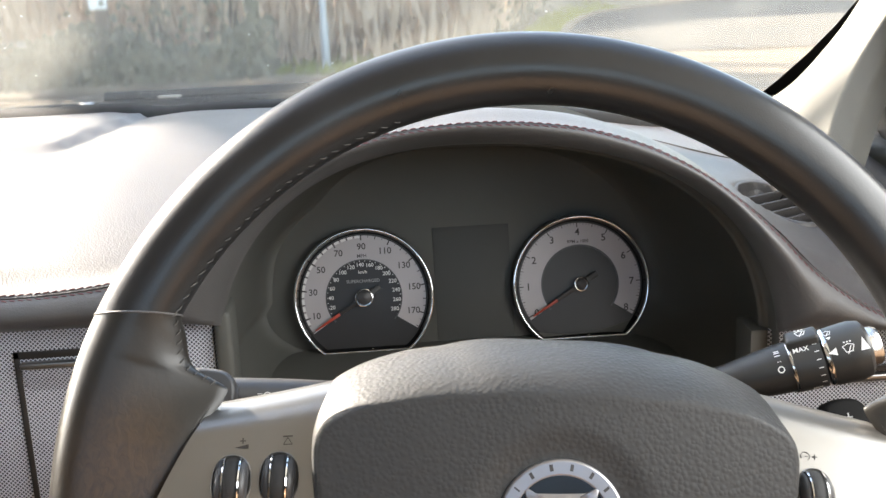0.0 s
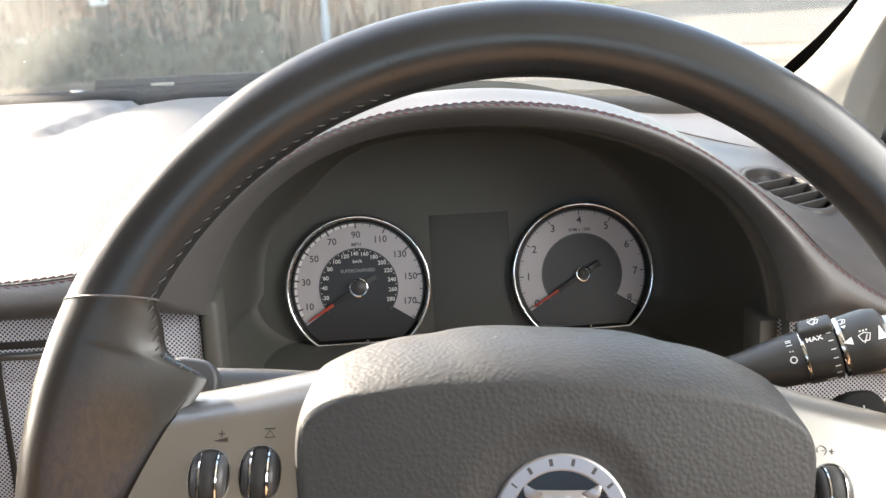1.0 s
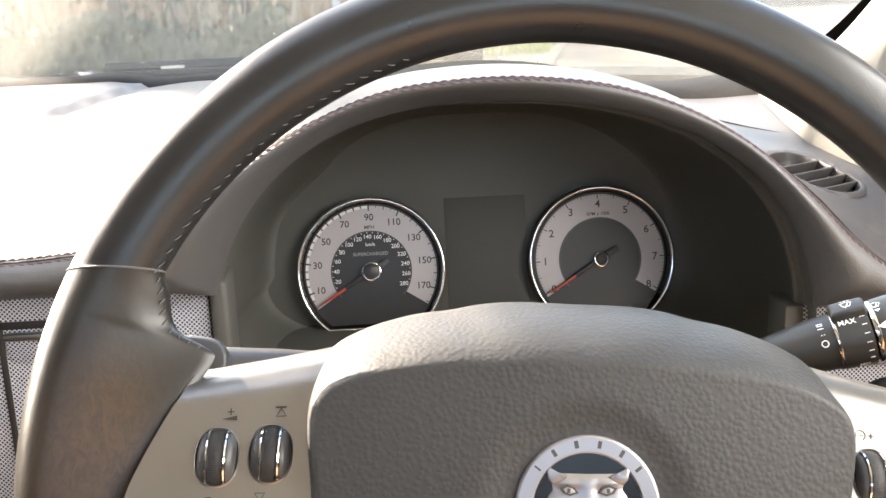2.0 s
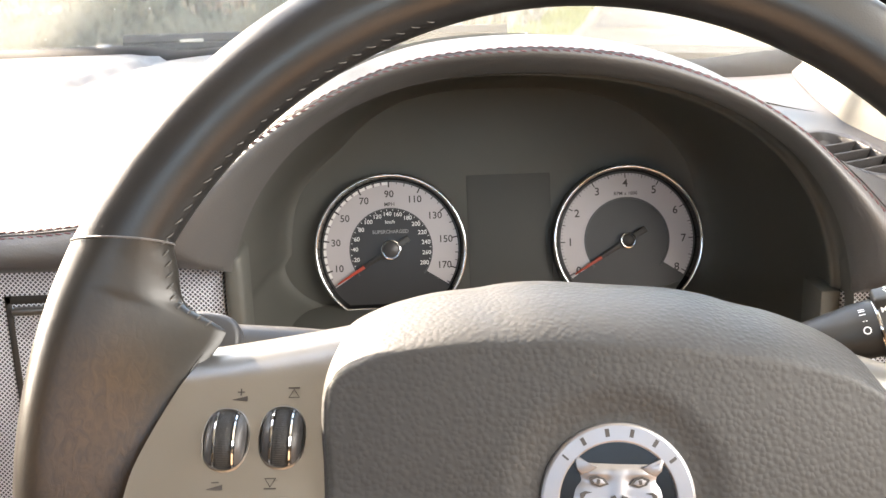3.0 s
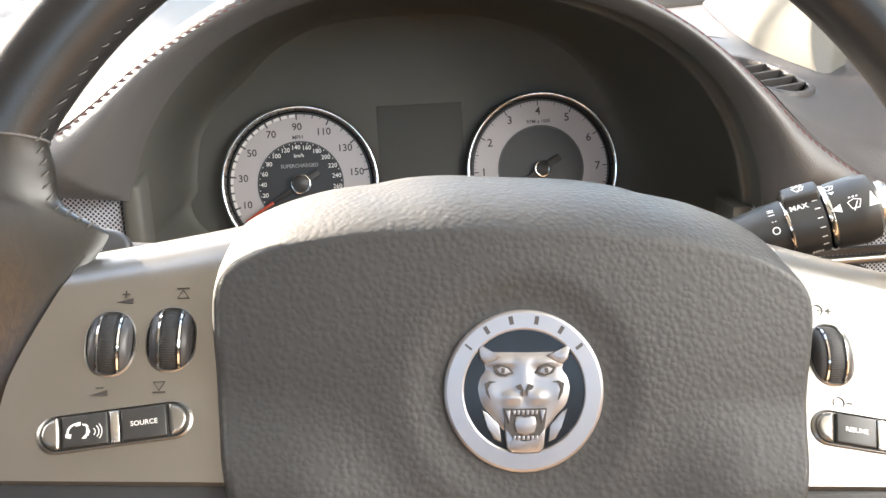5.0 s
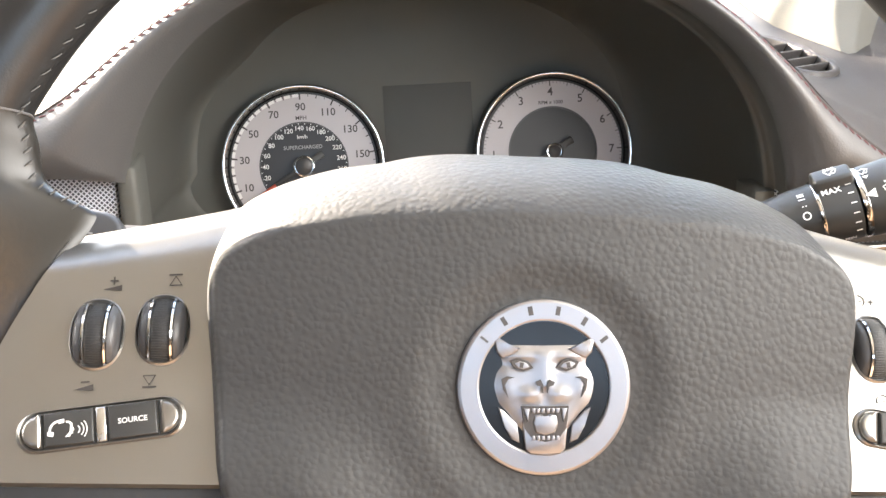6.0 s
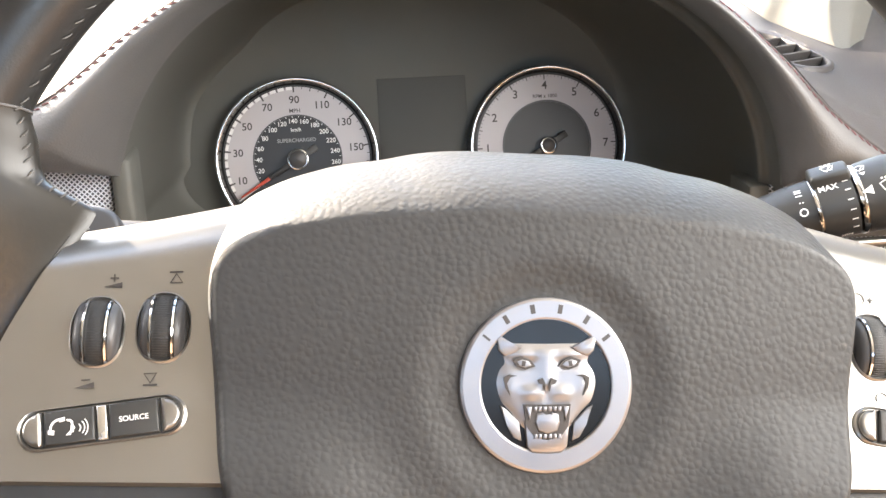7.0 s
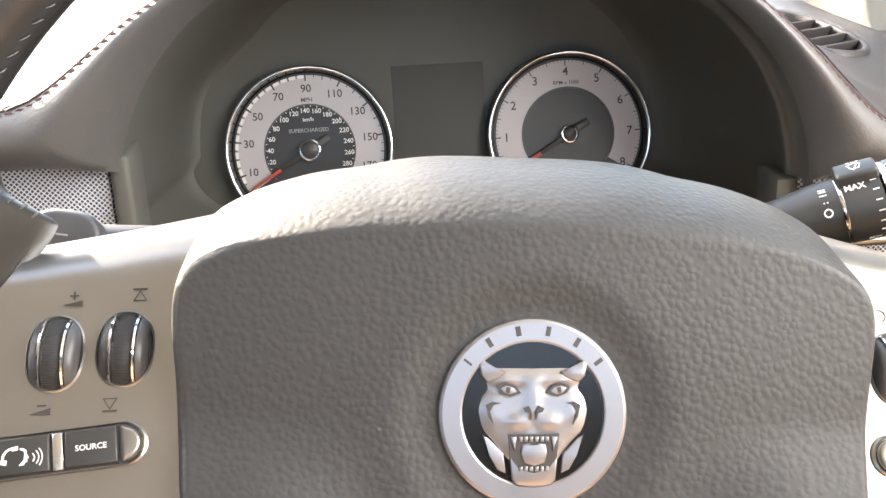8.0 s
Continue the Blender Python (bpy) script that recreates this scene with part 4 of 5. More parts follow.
def dial(cx, name, label, speed):
    g = part(name, plate(d_shape(0.0478, CHORD + 0.001), -0.0045, -0.0005), DIALBLACK, cluster, label, m=pose(cx, 0, 0))
    sec = []
    for px, py in d_shape(GR - 0.0012, CHORD + 0.0009):
        rr = math.hypot(px, py)
        ox, oy = px / rr, py / rr
        sec.append([(px + ox * (0.0013 * math.cos(a) - 0.0001), py + oy * (0.0013 * math.cos(a) - 0.0001), 0.0058 + 0.0013 * math.sin(a)) for a in [radians(30 * k) for k in range(12)]])
    part("bezel", loft(sec, close_u=True, close_v=True), CHROME, g, "chrome ring cut flat at the foot")
    skirt = []
    for px, py in d_shape(GR - 0.0012, CHORD + 0.0009):
        rr = math.hypot(px, py)
        skirt.append([(px + px / rr * o, py + py / rr * o, z) for o, z in ((0.0011, 0.0056), (0.0016, -0.003))])
    part("bezel_skirt", loft(skirt, close_u=True), BLACKPLASTIC, g)
    wall = []
    for px, py in d_shape(GR - 0.0012, CHORD + 0.0009):
        rr = math.hypot(px, py)
        wall.append([(px + px / rr * o, py + py / rr * o, z) for o, z in ((-0.0034, -0.001), (-0.0030, 0.0004), (-0.0012, 0.0050), (-0.0007, 0.0062))])
    part("bezel_wall", loft(wall, close_u=True), BLACKGLOSS, g, "glossy black inner wall of the dial ring")
    inner = 0.0276 if speed else 0.0287
    part("scale_face", band(inner, 0.0446, -123, 123, -0.0006, 0.0), DIAL, g, "silver scale ring")
    part("scale_rim", band(inner - 0.0009, inner, -128, 128, -0.0006, 0.0004), DARKGREY, g)
    if speed:
        per = 1.35
        for k in range(0, 19):
            v = k * 10
            big = (v - 10) % 20 == 0
            part("tick", tick((v - 90) * per, 0.0412 if big else 0.0425, 0.0446, 0.0009 if big else 0.0006, 0.0001), INK, g)
        part("tick_minor", joined([tick((v - 90) * per, 0.0432, 0.0446, 0.0004, 0.0001) for v in range(0, 180, 5) if v % 10]), INK, g)
        # pale markers between the ticks on the slow half
        for v in range(5, 90, 5):
            part("marker", band(0.0428, 0.0447, (v - 90) * per + 1.0, (v - 85) * per - 1.0, 0.0001, 0.0003, 3), WHITEINK, g)
        for v in range(10, 180, 20):
            a = radians((v - 90) * per)
            part("numeral", lettering(str(v), 0.0046), INK, g, m=pose(0.0368 * math.sin(a), 0.0368 * math.cos(a), 0.0001))
        for v in range(20, 281, 20):
            a = radians((v / 1.609 - 90) * per)
            part("numeral", lettering(str(v), 0.0028), WHITEINK, g, m=pose(0.0237 * math.sin(a), 0.0237 * math.cos(a), -0.0004))
        part("scale_lettering", lettering("MPH", 0.0025), INK, g, m=pose(0, 0.0300, 0.0001))
        part("scale_lettering", lettering("km/h", 0.0023), WHITEINK, g, m=pose(0, 0.0183, -0.0004))
        part("scale_lettering", lettering("SUPERCHARGED", 0.0023), DIMINK, g, m=pose(0, 0.0118, -0.0004))
        part("tick_minor", joined([tick((v / 1.609 - 90) * per, 0.0258, 0.0268, 0.0004, -0.0004) for v in range(0, 281, 10)]), WHITEINK, g)
        needle_deg = -121
    else:
        for k in range(17):
            part("tick", tick(-120 + 15 * k, 0.0415 if k % 2 == 0 else 0.0425, 0.0446, 0.0007 if k % 2 == 0 else 0.0005, 0.0001), INK, g)
        part("tick_minor", joined([tick(-120 + 3 * k, 0.0434, 0.0446, 0.0003, 0.0001) for k in range(81) if k % 5]), INK, g)
        for k in range(9):
            a = radians(-120 + 30 * k)
            part("numeral", lettering(str(k), 0.0052), INK, g, m=pose(0.0381 * math.sin(a), 0.0381 * math.cos(a), 0.0001))
        part("scale_lettering", lettering("RPM x 1000", 0.0023), INK, g, m=pose(0, 0.0312, 0.0001))
        needle_deg = -120.5
    a = radians(needle_deg)
    s, c = math.sin(a), math.cos(a)

    def blade(r0, r1, w0, w1, z):
        return plate([(r0 * s - w0 * c, r0 * c + w0 * s), (r0 * s + w0 * c, r0 * c - w0 * s), (r1 * s + w1 * c, r1 * c - w1 * s), (r1 * s - w1 * c, r1 * c + w1 * s)][::-1], z, z + 0.0012, 0.0003)

    nd = part("needle", blade(0.021, 0.042, 0.0012, 0.0005, 0.0036), NEEDLE, g, "red needle at rest")
    part("needle_arm", blade(-0.014, 0.0212, 0.0022, 0.0012, 0.0034), BLACKPLASTIC, nd)
    hr = 0.0066 if speed else 0.0054
    hub = part("hub", lathe([(hr, -0.0005), (hr + 0.0001, 0.0052), (hr - 0.0002, 0.0060), (hr - 0.0006, 0.0061), (hr - 0.0009, 0.0052), (0.0, 0.0048)], 40), CHROME, g, "chrome needle hub")
    part("hub_cap", lathe([(0.0, 0.0045), (hr - 0.0010, 0.0052), (hr - 0.0014, 0.0062), (hr - 0.0030, 0.0070), (0.0, 0.0074)], 36), DARKGREY, hub)
    part("reset_pin", lathe([(0.0012, -0.001), (0.0012, 0.0035), (0.0, 0.0038)], 14), SATINCHROME, g, m=pose(0.004, CHORD + 0.0015, 0))
    return g


dial(-GX, "speedometer", "speedometer with silver scale and black centre", True)
dial(GX, "rev_counter", "rev counter with silver scale and black centre", False)

# ---- dashboard ----
STITCH_Z = [(-1.2, 0.824), (-0.27, 0.8235), (-0.235, 0.826), (-0.2, 0.831), (-0.18, 0.8365), (-0.159, 0.850), (-0.137, 0.8665), (-0.113, 0.881), (-0.09, 0.8925), (-0.0625, 0.903), (-0.035, 0.908), (0.0068, 0.9097), (0.0486, 0.9055), (0.077, 0.8985), (0.1057, 0.887), (0.1354, 0.8687), (0.1666, 0.841), (0.19, 0.817), (0.2327, 0.787), (0.27, 0.774), (0.32, 0.765), (0.6, 0.760)]
EDGE_Y = [(-1.2, 0.262), (-0.3, 0.258), (-0.2, 0.246), (-0.1, 0.24), (0.1, 0.24), (0.19, 0.232), (0.25, 0.236), (0.6, 0.26)]
SCREEN_Y = [(-1.1, 0.60), (-0.9, 0.70), (-0.6, 0.785), (-0.35, 0.81), (-0.1, 0.80), (0.1, 0.755), (0.25, 0.69), (0.33, 0.64), (0.36, 0.60), (0.6, 0.5)]
BASE_Z = 0.862
FOOT_Z = [(-1.1, 0.862), (-0.1, 0.862), (0.05, 0.856), (0.2, 0.8465), (0.28, 0.857), (0.36, 0.868)]


def shelf_z(x, y):
    """Broad top of the dashboard, without the instrument hood."""
    ys = spline(SCREEN_Y, x)
    e = spline(EDGE_Y, x)
    t = min(1, max(0, (y - e) / (ys - e)))
    base = spline(FOOT_Z, x)
    left = 0.8235 + (base - 0.8235) * (1 - math.exp(-(y - e) / 0.09)) * (1 + 0.0 * t) + 0.006 * math.sin(math.pi * t)
    # rounded raised rear part on the passenger's side
    back = y - 0.553 - 0.21 * step(-0.322, -0.275, x)
    left += (0.006 * step(0.0, 0.03, back) + 0.006 * step(0.02, 0.25, back)) * step(-0.268, -0.29, x) - 0.009 * step(-0.22, -0.33, x) * step(0.25, 0.40, y)
    right = spline(STITCH_Z, x) + (base - spline(STITCH_Z, x)) * t**0.45
    right = min(right, base + 0.012 * (1 - t))
    return left + (right - left) * step(0.06, 0.16, x)


# side air vent by the pillar: local x along its slats
VENT_A, VENT_B = 0.0265, 0.0390


def vent_frame():
    n = Vector((0.145, -0.09, 1.0)).normalized()
    x = Vector((0.785, 0.62, 0))
    x = (x - n * x.dot(n)).normalized()
    y = n.cross(x)
    return Matrix(((x.x, y.x, n.x, 0.2240), (x.y, y.y, n.y, 0.3752), (x.z, y.z, n.z, 0.8252), (0, 0, 0, 1)))


def in_vent(u, v):
    """Below 1 inside the vent's slanting oval."""
    return (abs((u - 0.5 * v) / VENT_A) ** 2.4 + abs(v / VENT_B) ** 2.4) ** (1 / 2.4)


def vent_oval(f):
    return [(x + 0.5 * y, y) for x, y in oval(VENT_A * f, VENT_B * f, 56, 2.4)]


def dash_z(x, y):
    p = vent_frame().inverted() @ Vector((x, y, 0.825))
    return dash_skin(x, y) - 0.024 * (1 - step(0.88, 1.04, in_vent(p.x, p.y)))


def dash_skin(x, y):
    e = spline(EDGE_Y, x)
    edge = spline(STITCH_Z, x)
    hood = edge + 0.0035 * step(e, e + 0.04, y) - 0.13 * max(0, y - 0.28) - 0.6 * max(0, y - 0.47) ** 1.5
    base = shelf_z(x, y)
    if y <= e:
        return edge
    inside = step(-0.215, -0.17, x) * (1 - step(0.172, 0.2, x))
    k = 0.004
    top = max(hood, base) if abs(hood - base) > k else max(hood, base) + (k - abs(hood - base)) ** 2 / (4 * k)
    near = step(e, e + 0.03, y)
    flat = edge + (base - edge) * near
    return flat + (top - flat) * inside


dash = thing("dashboard", pose(0, 0, 0), "charcoal leather dashboard with red stitching and metal trim", "dashboard")


def dash_rows():
    xs = [-1.12 + 0.03 * k for k in range(22)] + [-0.49 + 0.0075 * k for k in range(1, 25)] + [-0.31 + 0.008 * k for k in range(1, 61)] + [0.17 + 0.003 * k for k in range(1, 51)] + [0.322 + 0.012 * k for k in range(1, 7)]
    rows = []
    for x in xs:
        e, ys = spline(EDGE_Y, x), spline(SCREEN_Y, x) - 0.004
        row = [(x, e, spline(STITCH_Z, x))]
        for j in range(1, 101):
            t = (j / 100) ** 1.3
            y = e + (ys - e) * t
            row.append((x, y, dash_z(x, y)))
        rows.append(row)
    return rows


part("screen_gap", loft([[(x, spline(SCREEN_Y, x) - d, dash_z(x, spline(SCREEN_Y, x) - d) + h) for x in [-1.08 + 0.02 * k for k in range(53)]] for d, h in ((0.003, 0.0045), (0.02, 0.005), (0.045, 0.0035), (0.052, 0.0))]), FRIT, dash, "dark gap between dashboard and screen")
part("demister_strip", loft([[(x, spline(SCREEN_Y, x) - d, dash_z(x, spline(SCREEN_Y, x) - d) + h) for x in [-0.05 + 0.01 * k for k in range(38)]] for d, h in ((0.002, 0.003), (0.03, 0.006), (0.075, 0.006), (0.085, 0.0))]), FRIT, dash, "dark strip along the foot of the screen")
SEAM_LINE = [(0.172, 0.575), (0.188, 0.553), (0.206, 0.526), (0.226, 0.499), (0.246, 0.475)]
part("panel_gap", tube([(x, y, dash_z(x, y) - 0.0006) for x, y in SEAM_LINE], [0.0004, 0.0013, 0.0018, 0.0013, 0.0004], 6), FRIT, dash, "dark gap between dashboard and vent panel")
part("top_leather", loft(dash_rows()), DASH, dash, "sunlit charcoal leather top", sharp=60)


def roll_ends(u):
    """Stitched edge, bulge and lower end of the dark leather roll that runs round into the opening."""
    if u < 0.2:
        t = u / 0.2
        x = -1.12 + 0.93 * t
        inn = (-1.12 + (1.12 - 0.1545) * t, 0.268, 0.802 - 0.003 * t)
    elif u < 0.85:
        t = (u - 0.2) / 0.65
        x = -0.19 + 0.39 * t
        inn = lip(13 + 160 * t)
    else:
        t = (u - 0.85) / 0.15
        x = 0.20 + 0.20 * t
        inn = (0.1755 + 0.225 * t, 0.246 + 0.016 * step(0, 0.08, t) + 0.002 * t, 0.776 - 0.005 * step(0, 0.08, t) - 0.004 * t)
    top, low = Vector((x, spline(EDGE_Y, x), spline(STITCH_Z, x))), Vector(inn)
    ctrl = top.lerp(low, 0.45)
    ctrl.y = min(top.y, low.y) - min(0.03, 0.010 + 0.35 * (top - low).length) * (1 - 0.55 * step(-0.17, -0.08, x) * (1 - step(0.10, 0.16, x)))
    # on the passenger's side the roll turns down at once
    side = 1 - step(-0.2, -0.16, x)
    ctrl.z += 0.004 - 0.0085 * side
    ctrl.y += 0.003 * side
    return top, ctrl, low


def on_roll(u, s):
    top, ctrl, low = roll_ends(u)
    return top * (1 - s) ** 2 + ctrl * 2 * s * (1 - s) + low * s * s


def roll_u(x):
    return 0.2 * (x + 1.12) / 0.93 if x < -0.19 else 0.2 + 0.65 * (x + 0.19) / 0.39 if x < 0.2 else 0.85 + 0.15 * (x - 0.2) / 0.2


def hood_roll():
    rows = []
    for i in range(181):
        u = i / 180
        top, ctrl, low = roll_ends(u)
        rows.append([top + Vector((0, 0.0004, 0))] + [on_roll(u, k / 14) for k in range(1, 15)] + [low + Vector((0, 0.004, 0.0))])
    return rows


part("hood_roll", loft(hood_roll()), DARKROLL, dash, "dark leather roll below the stitching", sharp=70)


def tunnel():
    """Black lining: a dark step behind the leather, a narrow ridge, straight walls and a rounded cove at the back."""
    rows = []
    for i in range(121):
        deg = -40 + 260 * i / 120
        if deg < 0:
            x0, z0 = opening(0)
            x, z = x0 + 0.10 * (-deg / 40) ** 2, z0 - 0.045 * math.sin(radians(-deg / 40 * 90))
            front = Vector((x - 0.006, 0.262, z))
        elif deg > 180:
            x0, z0 = opening(180)
            f = (deg - 180) / 40
            x, z = x0 - 0.10 * f**2, z0 - 0.045 * math.sin(radians(f * 90))
            front = Vector((x + 0.004, 0.25, z))
        else:
            x, z = opening(deg)
            front = lip(deg)
        out = Vector((x - 0.005, 0, z - 0.78)).normalized()
        k_ = step(-0.08, 0.10, x)
        ridge = front.lerp(Vector((x, 0.270, z)), k_) + Vector((0, 0.002, 0)) * (1 - k_)
        high = step(20, 45, deg) * (1 - step(135, 160, deg))
        row = [front + Vector((0, 0.0015, 0)) + out * 0.0006, front.lerp(ridge, 0.3) + (out * 0.0035 + Vector((0, 0.006, 0))) * k_, front.lerp(ridge, 0.75) + (out * 0.0035 + Vector((0, 0.004, 0))) * k_]
        row += [ridge + out * o * k_ + Vector((0, dy, 0)) for o, dy in ((0.0022, -0.0012), (0.0008, -0.0016), (-0.0006, -0.0010), (-0.0012, 0.0006), (-0.0006, 0.004), (0.0, 0.010))]
        start = row[-1]
        inset = 0.036 - 0.002 * step(-0.05, 0.12, x) - 0.016 * (1 - step(12, 40, deg))
        hollow = max(k_, 1 - step(12, 40, deg))
        for k in range(1, 13):
            a = radians(90 * k / 12)
            w = k / 12
            q = start - out * inset * (w**1.5 + (1 - math.cos(a) - w**1.5) * hollow)
            round_ = 1 - (1 - w) ** 1.5
            q.y = start.y + (0.4076 + 0.243 * (z - 0.7648) - start.y) * (round_ + (math.sin(a) - round_) * hollow)
            row.append(q)
        rows.append(row)
    return rows


part("hood_lining", loft(tunnel()), BINNACLE, dash, "matt black inside of the instrument hood", sharp=60)
part("cluster_floor", loft([[(-0.16, y, z), (0.17, y, z)] for y, z in ((0.262, 0.716), (0.30, 0.722), (0.36, 0.728), (0.44, 0.732))]), BINNACLE, dash)


def double_stitch(x0, x1, off, name):
    """One row of slanting stitches, behind the welt or in front of it on the roll."""
    out = []
    x = x0
    while x < x1:
        y, z = spline(EDGE_Y, x), spline(STITCH_Z, x)
        t = Vector((0.001, 0, spline(STITCH_Z, x + 0.001) - z)).normalized()
        if off > 0:
            c = Vector((x, y + 0.0032, dash_z(x, y + 0.0032) + 0.00012))
            d = (t * 0.9 + Vector((0, 0.35, 0))).normalized() * 0.0019
            lift = Vector((0, -0.0001, 0.00025))
        else:
            u = roll_u(x)
            top, ctrl, low = roll_ends(u)
            c = on_roll(u, 0.0032 / (2 * (ctrl - top).length))
            down = (ctrl - top).normalized()
            lift = t.cross(down)
            lift = lift.normalized() * (0.00025 if lift.y < 0 else -0.00025)
            d = (t * 0.9 + down * 0.35).normalized() * 0.0019
        out.append(tube([c - d, c - d * 0.5 + lift, c + d * 0.5 + lift, c + d], [0.0002, 0.00042, 0.00042, 0.0002], 5))
        x += t.x * 0.0050
    return part(name, joined(out), THREAD, dash, "dark red double stitching")


double_stitch(-0.46, 0.33, 1, "stitching")
double_stitch(-0.46, 0.33, -1, "stitching")
part("welt", tube([(x, spline(EDGE_Y, x) - 0.0004, spline(STITCH_Z, x) - 0.0004) for x in [-1.1 + 0.01 * k for k in range(144)]], 0.0008, 6), DASH, dash)
part("welt_groove", tube([(x, spline(EDGE_Y, x) + 0.0009, dash_z(x, spline(EDGE_Y, x) + 0.0009) + 0.0001) for x in [-1.1 + 0.01 * k for k in range(144)]], 0.00045, 6), FRIT, dash, "dark groove behind the welt")

def leaning(bm):
    for v in bm.verts:
        v.co.y += 0.22 * max(0, 0.7795 - v.co.z)
    return bm


# aluminium trim: passenger side, with an inset panel, and door side
trim = thing("trim_panel", pose(0, 0, 0), "woven aluminium trim panel with a framed inset", "trim panel")
part("face", box(-1.12, -0.1575, 0.2705, 0.29, 0.60, 0.7995, 0.001), MESHTRIM, trim)
inset = part("inset_panel", leaning(box(-0.2695, -0.212, 0.2665, 0.28, 0.685, 0.7795, 0.0025, 3)), MESHTRIM, trim, "framed inset panel with a bright upper edge")
part("inset_groove", joined([box(-0.2735, -0.2700, 0.2695, 0.275, 0.68, 0.786, 0.0004), box(-0.2735, -0.2075, 0.2695, 0.275, 0.7815, 0.786, 0.0004), box(-0.2115, -0.208, 0.2695, 0.275, 0.68, 0.786, 0.0004)]), BLACKPLASTIC, inset)
part("inset_edge", box(-0.2693, -0.2122, 0.2655, 0.272, 0.776, 0.7797, 0.001), SILVER, inset)
part("end_post", box(-0.1565, -0.1465, 0.2665, 0.30, 0.66, 0.8035, 0.003, 3), BINNACLE, trim, "dark end post beside the instruments")
trim_r = thing("trim_panel", pose(0, 0, 0), "woven aluminium trim panel beside the column", "trim panel")
part("face", box(0.1762, 0.42, 0.2640, 0.28, 0.60, 0.7708, 0.001), MESHTRIM, trim_r)
part("end_cap", box(0.1650, 0.1760, 0.2625, 0.29, 0.60, 0.772, 0.0015), BINNACLE, trim_r)
part("upper_lip", box(0.196, 0.42, 0.259, 0.265, 0.7345, 0.7395, 0.0018, 3), SILVER, trim_r)
part("groove", box(0.196, 0.42, 0.2615, 0.265, 0.7405, 0.7440), BLACKPLASTIC, trim_r)
knee = thing("knee_panel", pose(0, 0, 0), "dark lower dashboard panel", "panel")
part("face", loft([[(x, y, z) for x in (-1.12, -0.5, 0.0, 0.42)] for y, z in ((0.275, 0.70), (0.27, 0.62), (0.30, 0.5), (0.36, 0.36), (0.45, 0.2))]), BINNACLE, knee)

# side air vent set in the dashboard by the pillar
VENT = vent_frame()
vent = thing("air_vent", VENT, "dark grey slatted side air vent", "air vent")
vo = vent_oval(1.0)
part("cavity", plate(vo, -0.02, -0.013), BLACKPLASTIC, vent)
sec = []
for i, (px, py) in enumerate(vo):
    a, b = Vector(vo[i - 1]), Vector(vo[(i + 1) % len(vo)])
    d = Vector((b.y - a.y, a.x - b.x)).normalized()
    sec.append([(px + d.x * o, py + d.y * o, z) for o, z in ((0.0050, -0.0035), (0.0038, -0.0002), (0.0026, 0.0006), (0.0012, 0.0006), (0.0002, 0.0), (-0.0004, -0.002), (-0.0008, -0.0145))])
part("surround", loft(sec, close_u=True), DASH, vent)
for y in (-0.0265, -0.0135, 0.0005, 0.0150):
    xs = [x for x in [-0.06 + 0.0005 * k for k in range(241)] if in_vent(x, y) < 1]
    if xs:
        part("slat", box(xs[0] - 0.001, xs[-1] + 0.001, -0.0008, 0.0008, -0.0105, 0.0002, 0.0005), DASH, vent, m=pose(0, y, 0, 14))

# ---- windscreen, pillar, cabin shell ----

def screen_rows():
    rows = []
    for i in range(31):
        u = i / 30
        row = []
        for j in range(19):
            v = j / 18
            x0 = -1.09 + 1.425 * u
            base = Vector((x0, spline(SCREEN_Y, x0) + 0.012, spline(FOOT_Z, x0) - 0.006))
            xt = -1.075 + 1.41 * u
            top = Vector((xt, 0.02 + 0.09 * (1 - (2 * u - 1) ** 2), 1.262 + 0.03 * (1 - (2 * u - 1) ** 2)))
            p = base.lerp(top, v)
            bow = math.sin(math.pi * v) * 0.02
            row.append(p + Vector((0.028 * math.sin(math.pi * v) * (2 * u - 1), bow, bow)))
        rows.append(row)
    return rows


wsc = thing("windscreen", pose(0, 0, 0), "dusty raked windscreen with a black border", "windscreen", kind="structure")
rows = glass_rows = screen_rows()
bm = loft([[p for p in r] + [p + Vector((0, 0.0034, 0.002)) for p in r[::-1]] for r in rows], close_v=True, caps=True)
glass = part("pane", bm, GLASS, wsc)
glass.visible_shadow = False
part("border", loft([[r[0] + Vector((0.001, -0.002, -0.002)), r[1] * 0.3 + r[0] * 0.7 + Vector((0, -0.003, -0.003))] for r in rows]), FRIT, wsc)
part("border", loft([[rows[-1][j] + Vector((0.012, -0.003, -0.002)), rows[-1][j] + Vector((-0.007 - 0.030 * max(0, 1 - j / 4) ** 2, 0.004, -0.004))] for j in range(19)]), FRIT, wsc)
part("border", loft([[rows[0][j] + Vector((-0.012, -0.003, -0.002)), rows[0][j] + Vector((0.012, 0.004, -0.004))] for j in range(19)]), FRIT, wsc)


PILLAR = ((-0.017, -0.012, -0.005), (-0.0165, -0.020, -0.005), (-0.014, -0.028, -0.005), (-0.009, -0.037, -0.005), (-0.001, -0.045, -0.005), (0.009, -0.0475, -0.005), (0.019, -0.044, -0.005), (0.032, -0.038, -0.005), (0.046, -0.032, -0.005))


def pillar(side):
    """Trimmed pillar from the dashboard up to the roof; the driver's one stands on a flared foot."""
    edge = rows[-1] if side > 0 else rows[0]
    return loft([[edge[j] + Vector((side * a, b, c)) for a, b, c in PILLAR + ((0.052, -0.024, 0.0), (0.054, 0.0, 0.02), (0.02, 0.02, 0.02))] for j in range(4 if side > 0 else 0, 19)], close_v=True, caps=True)


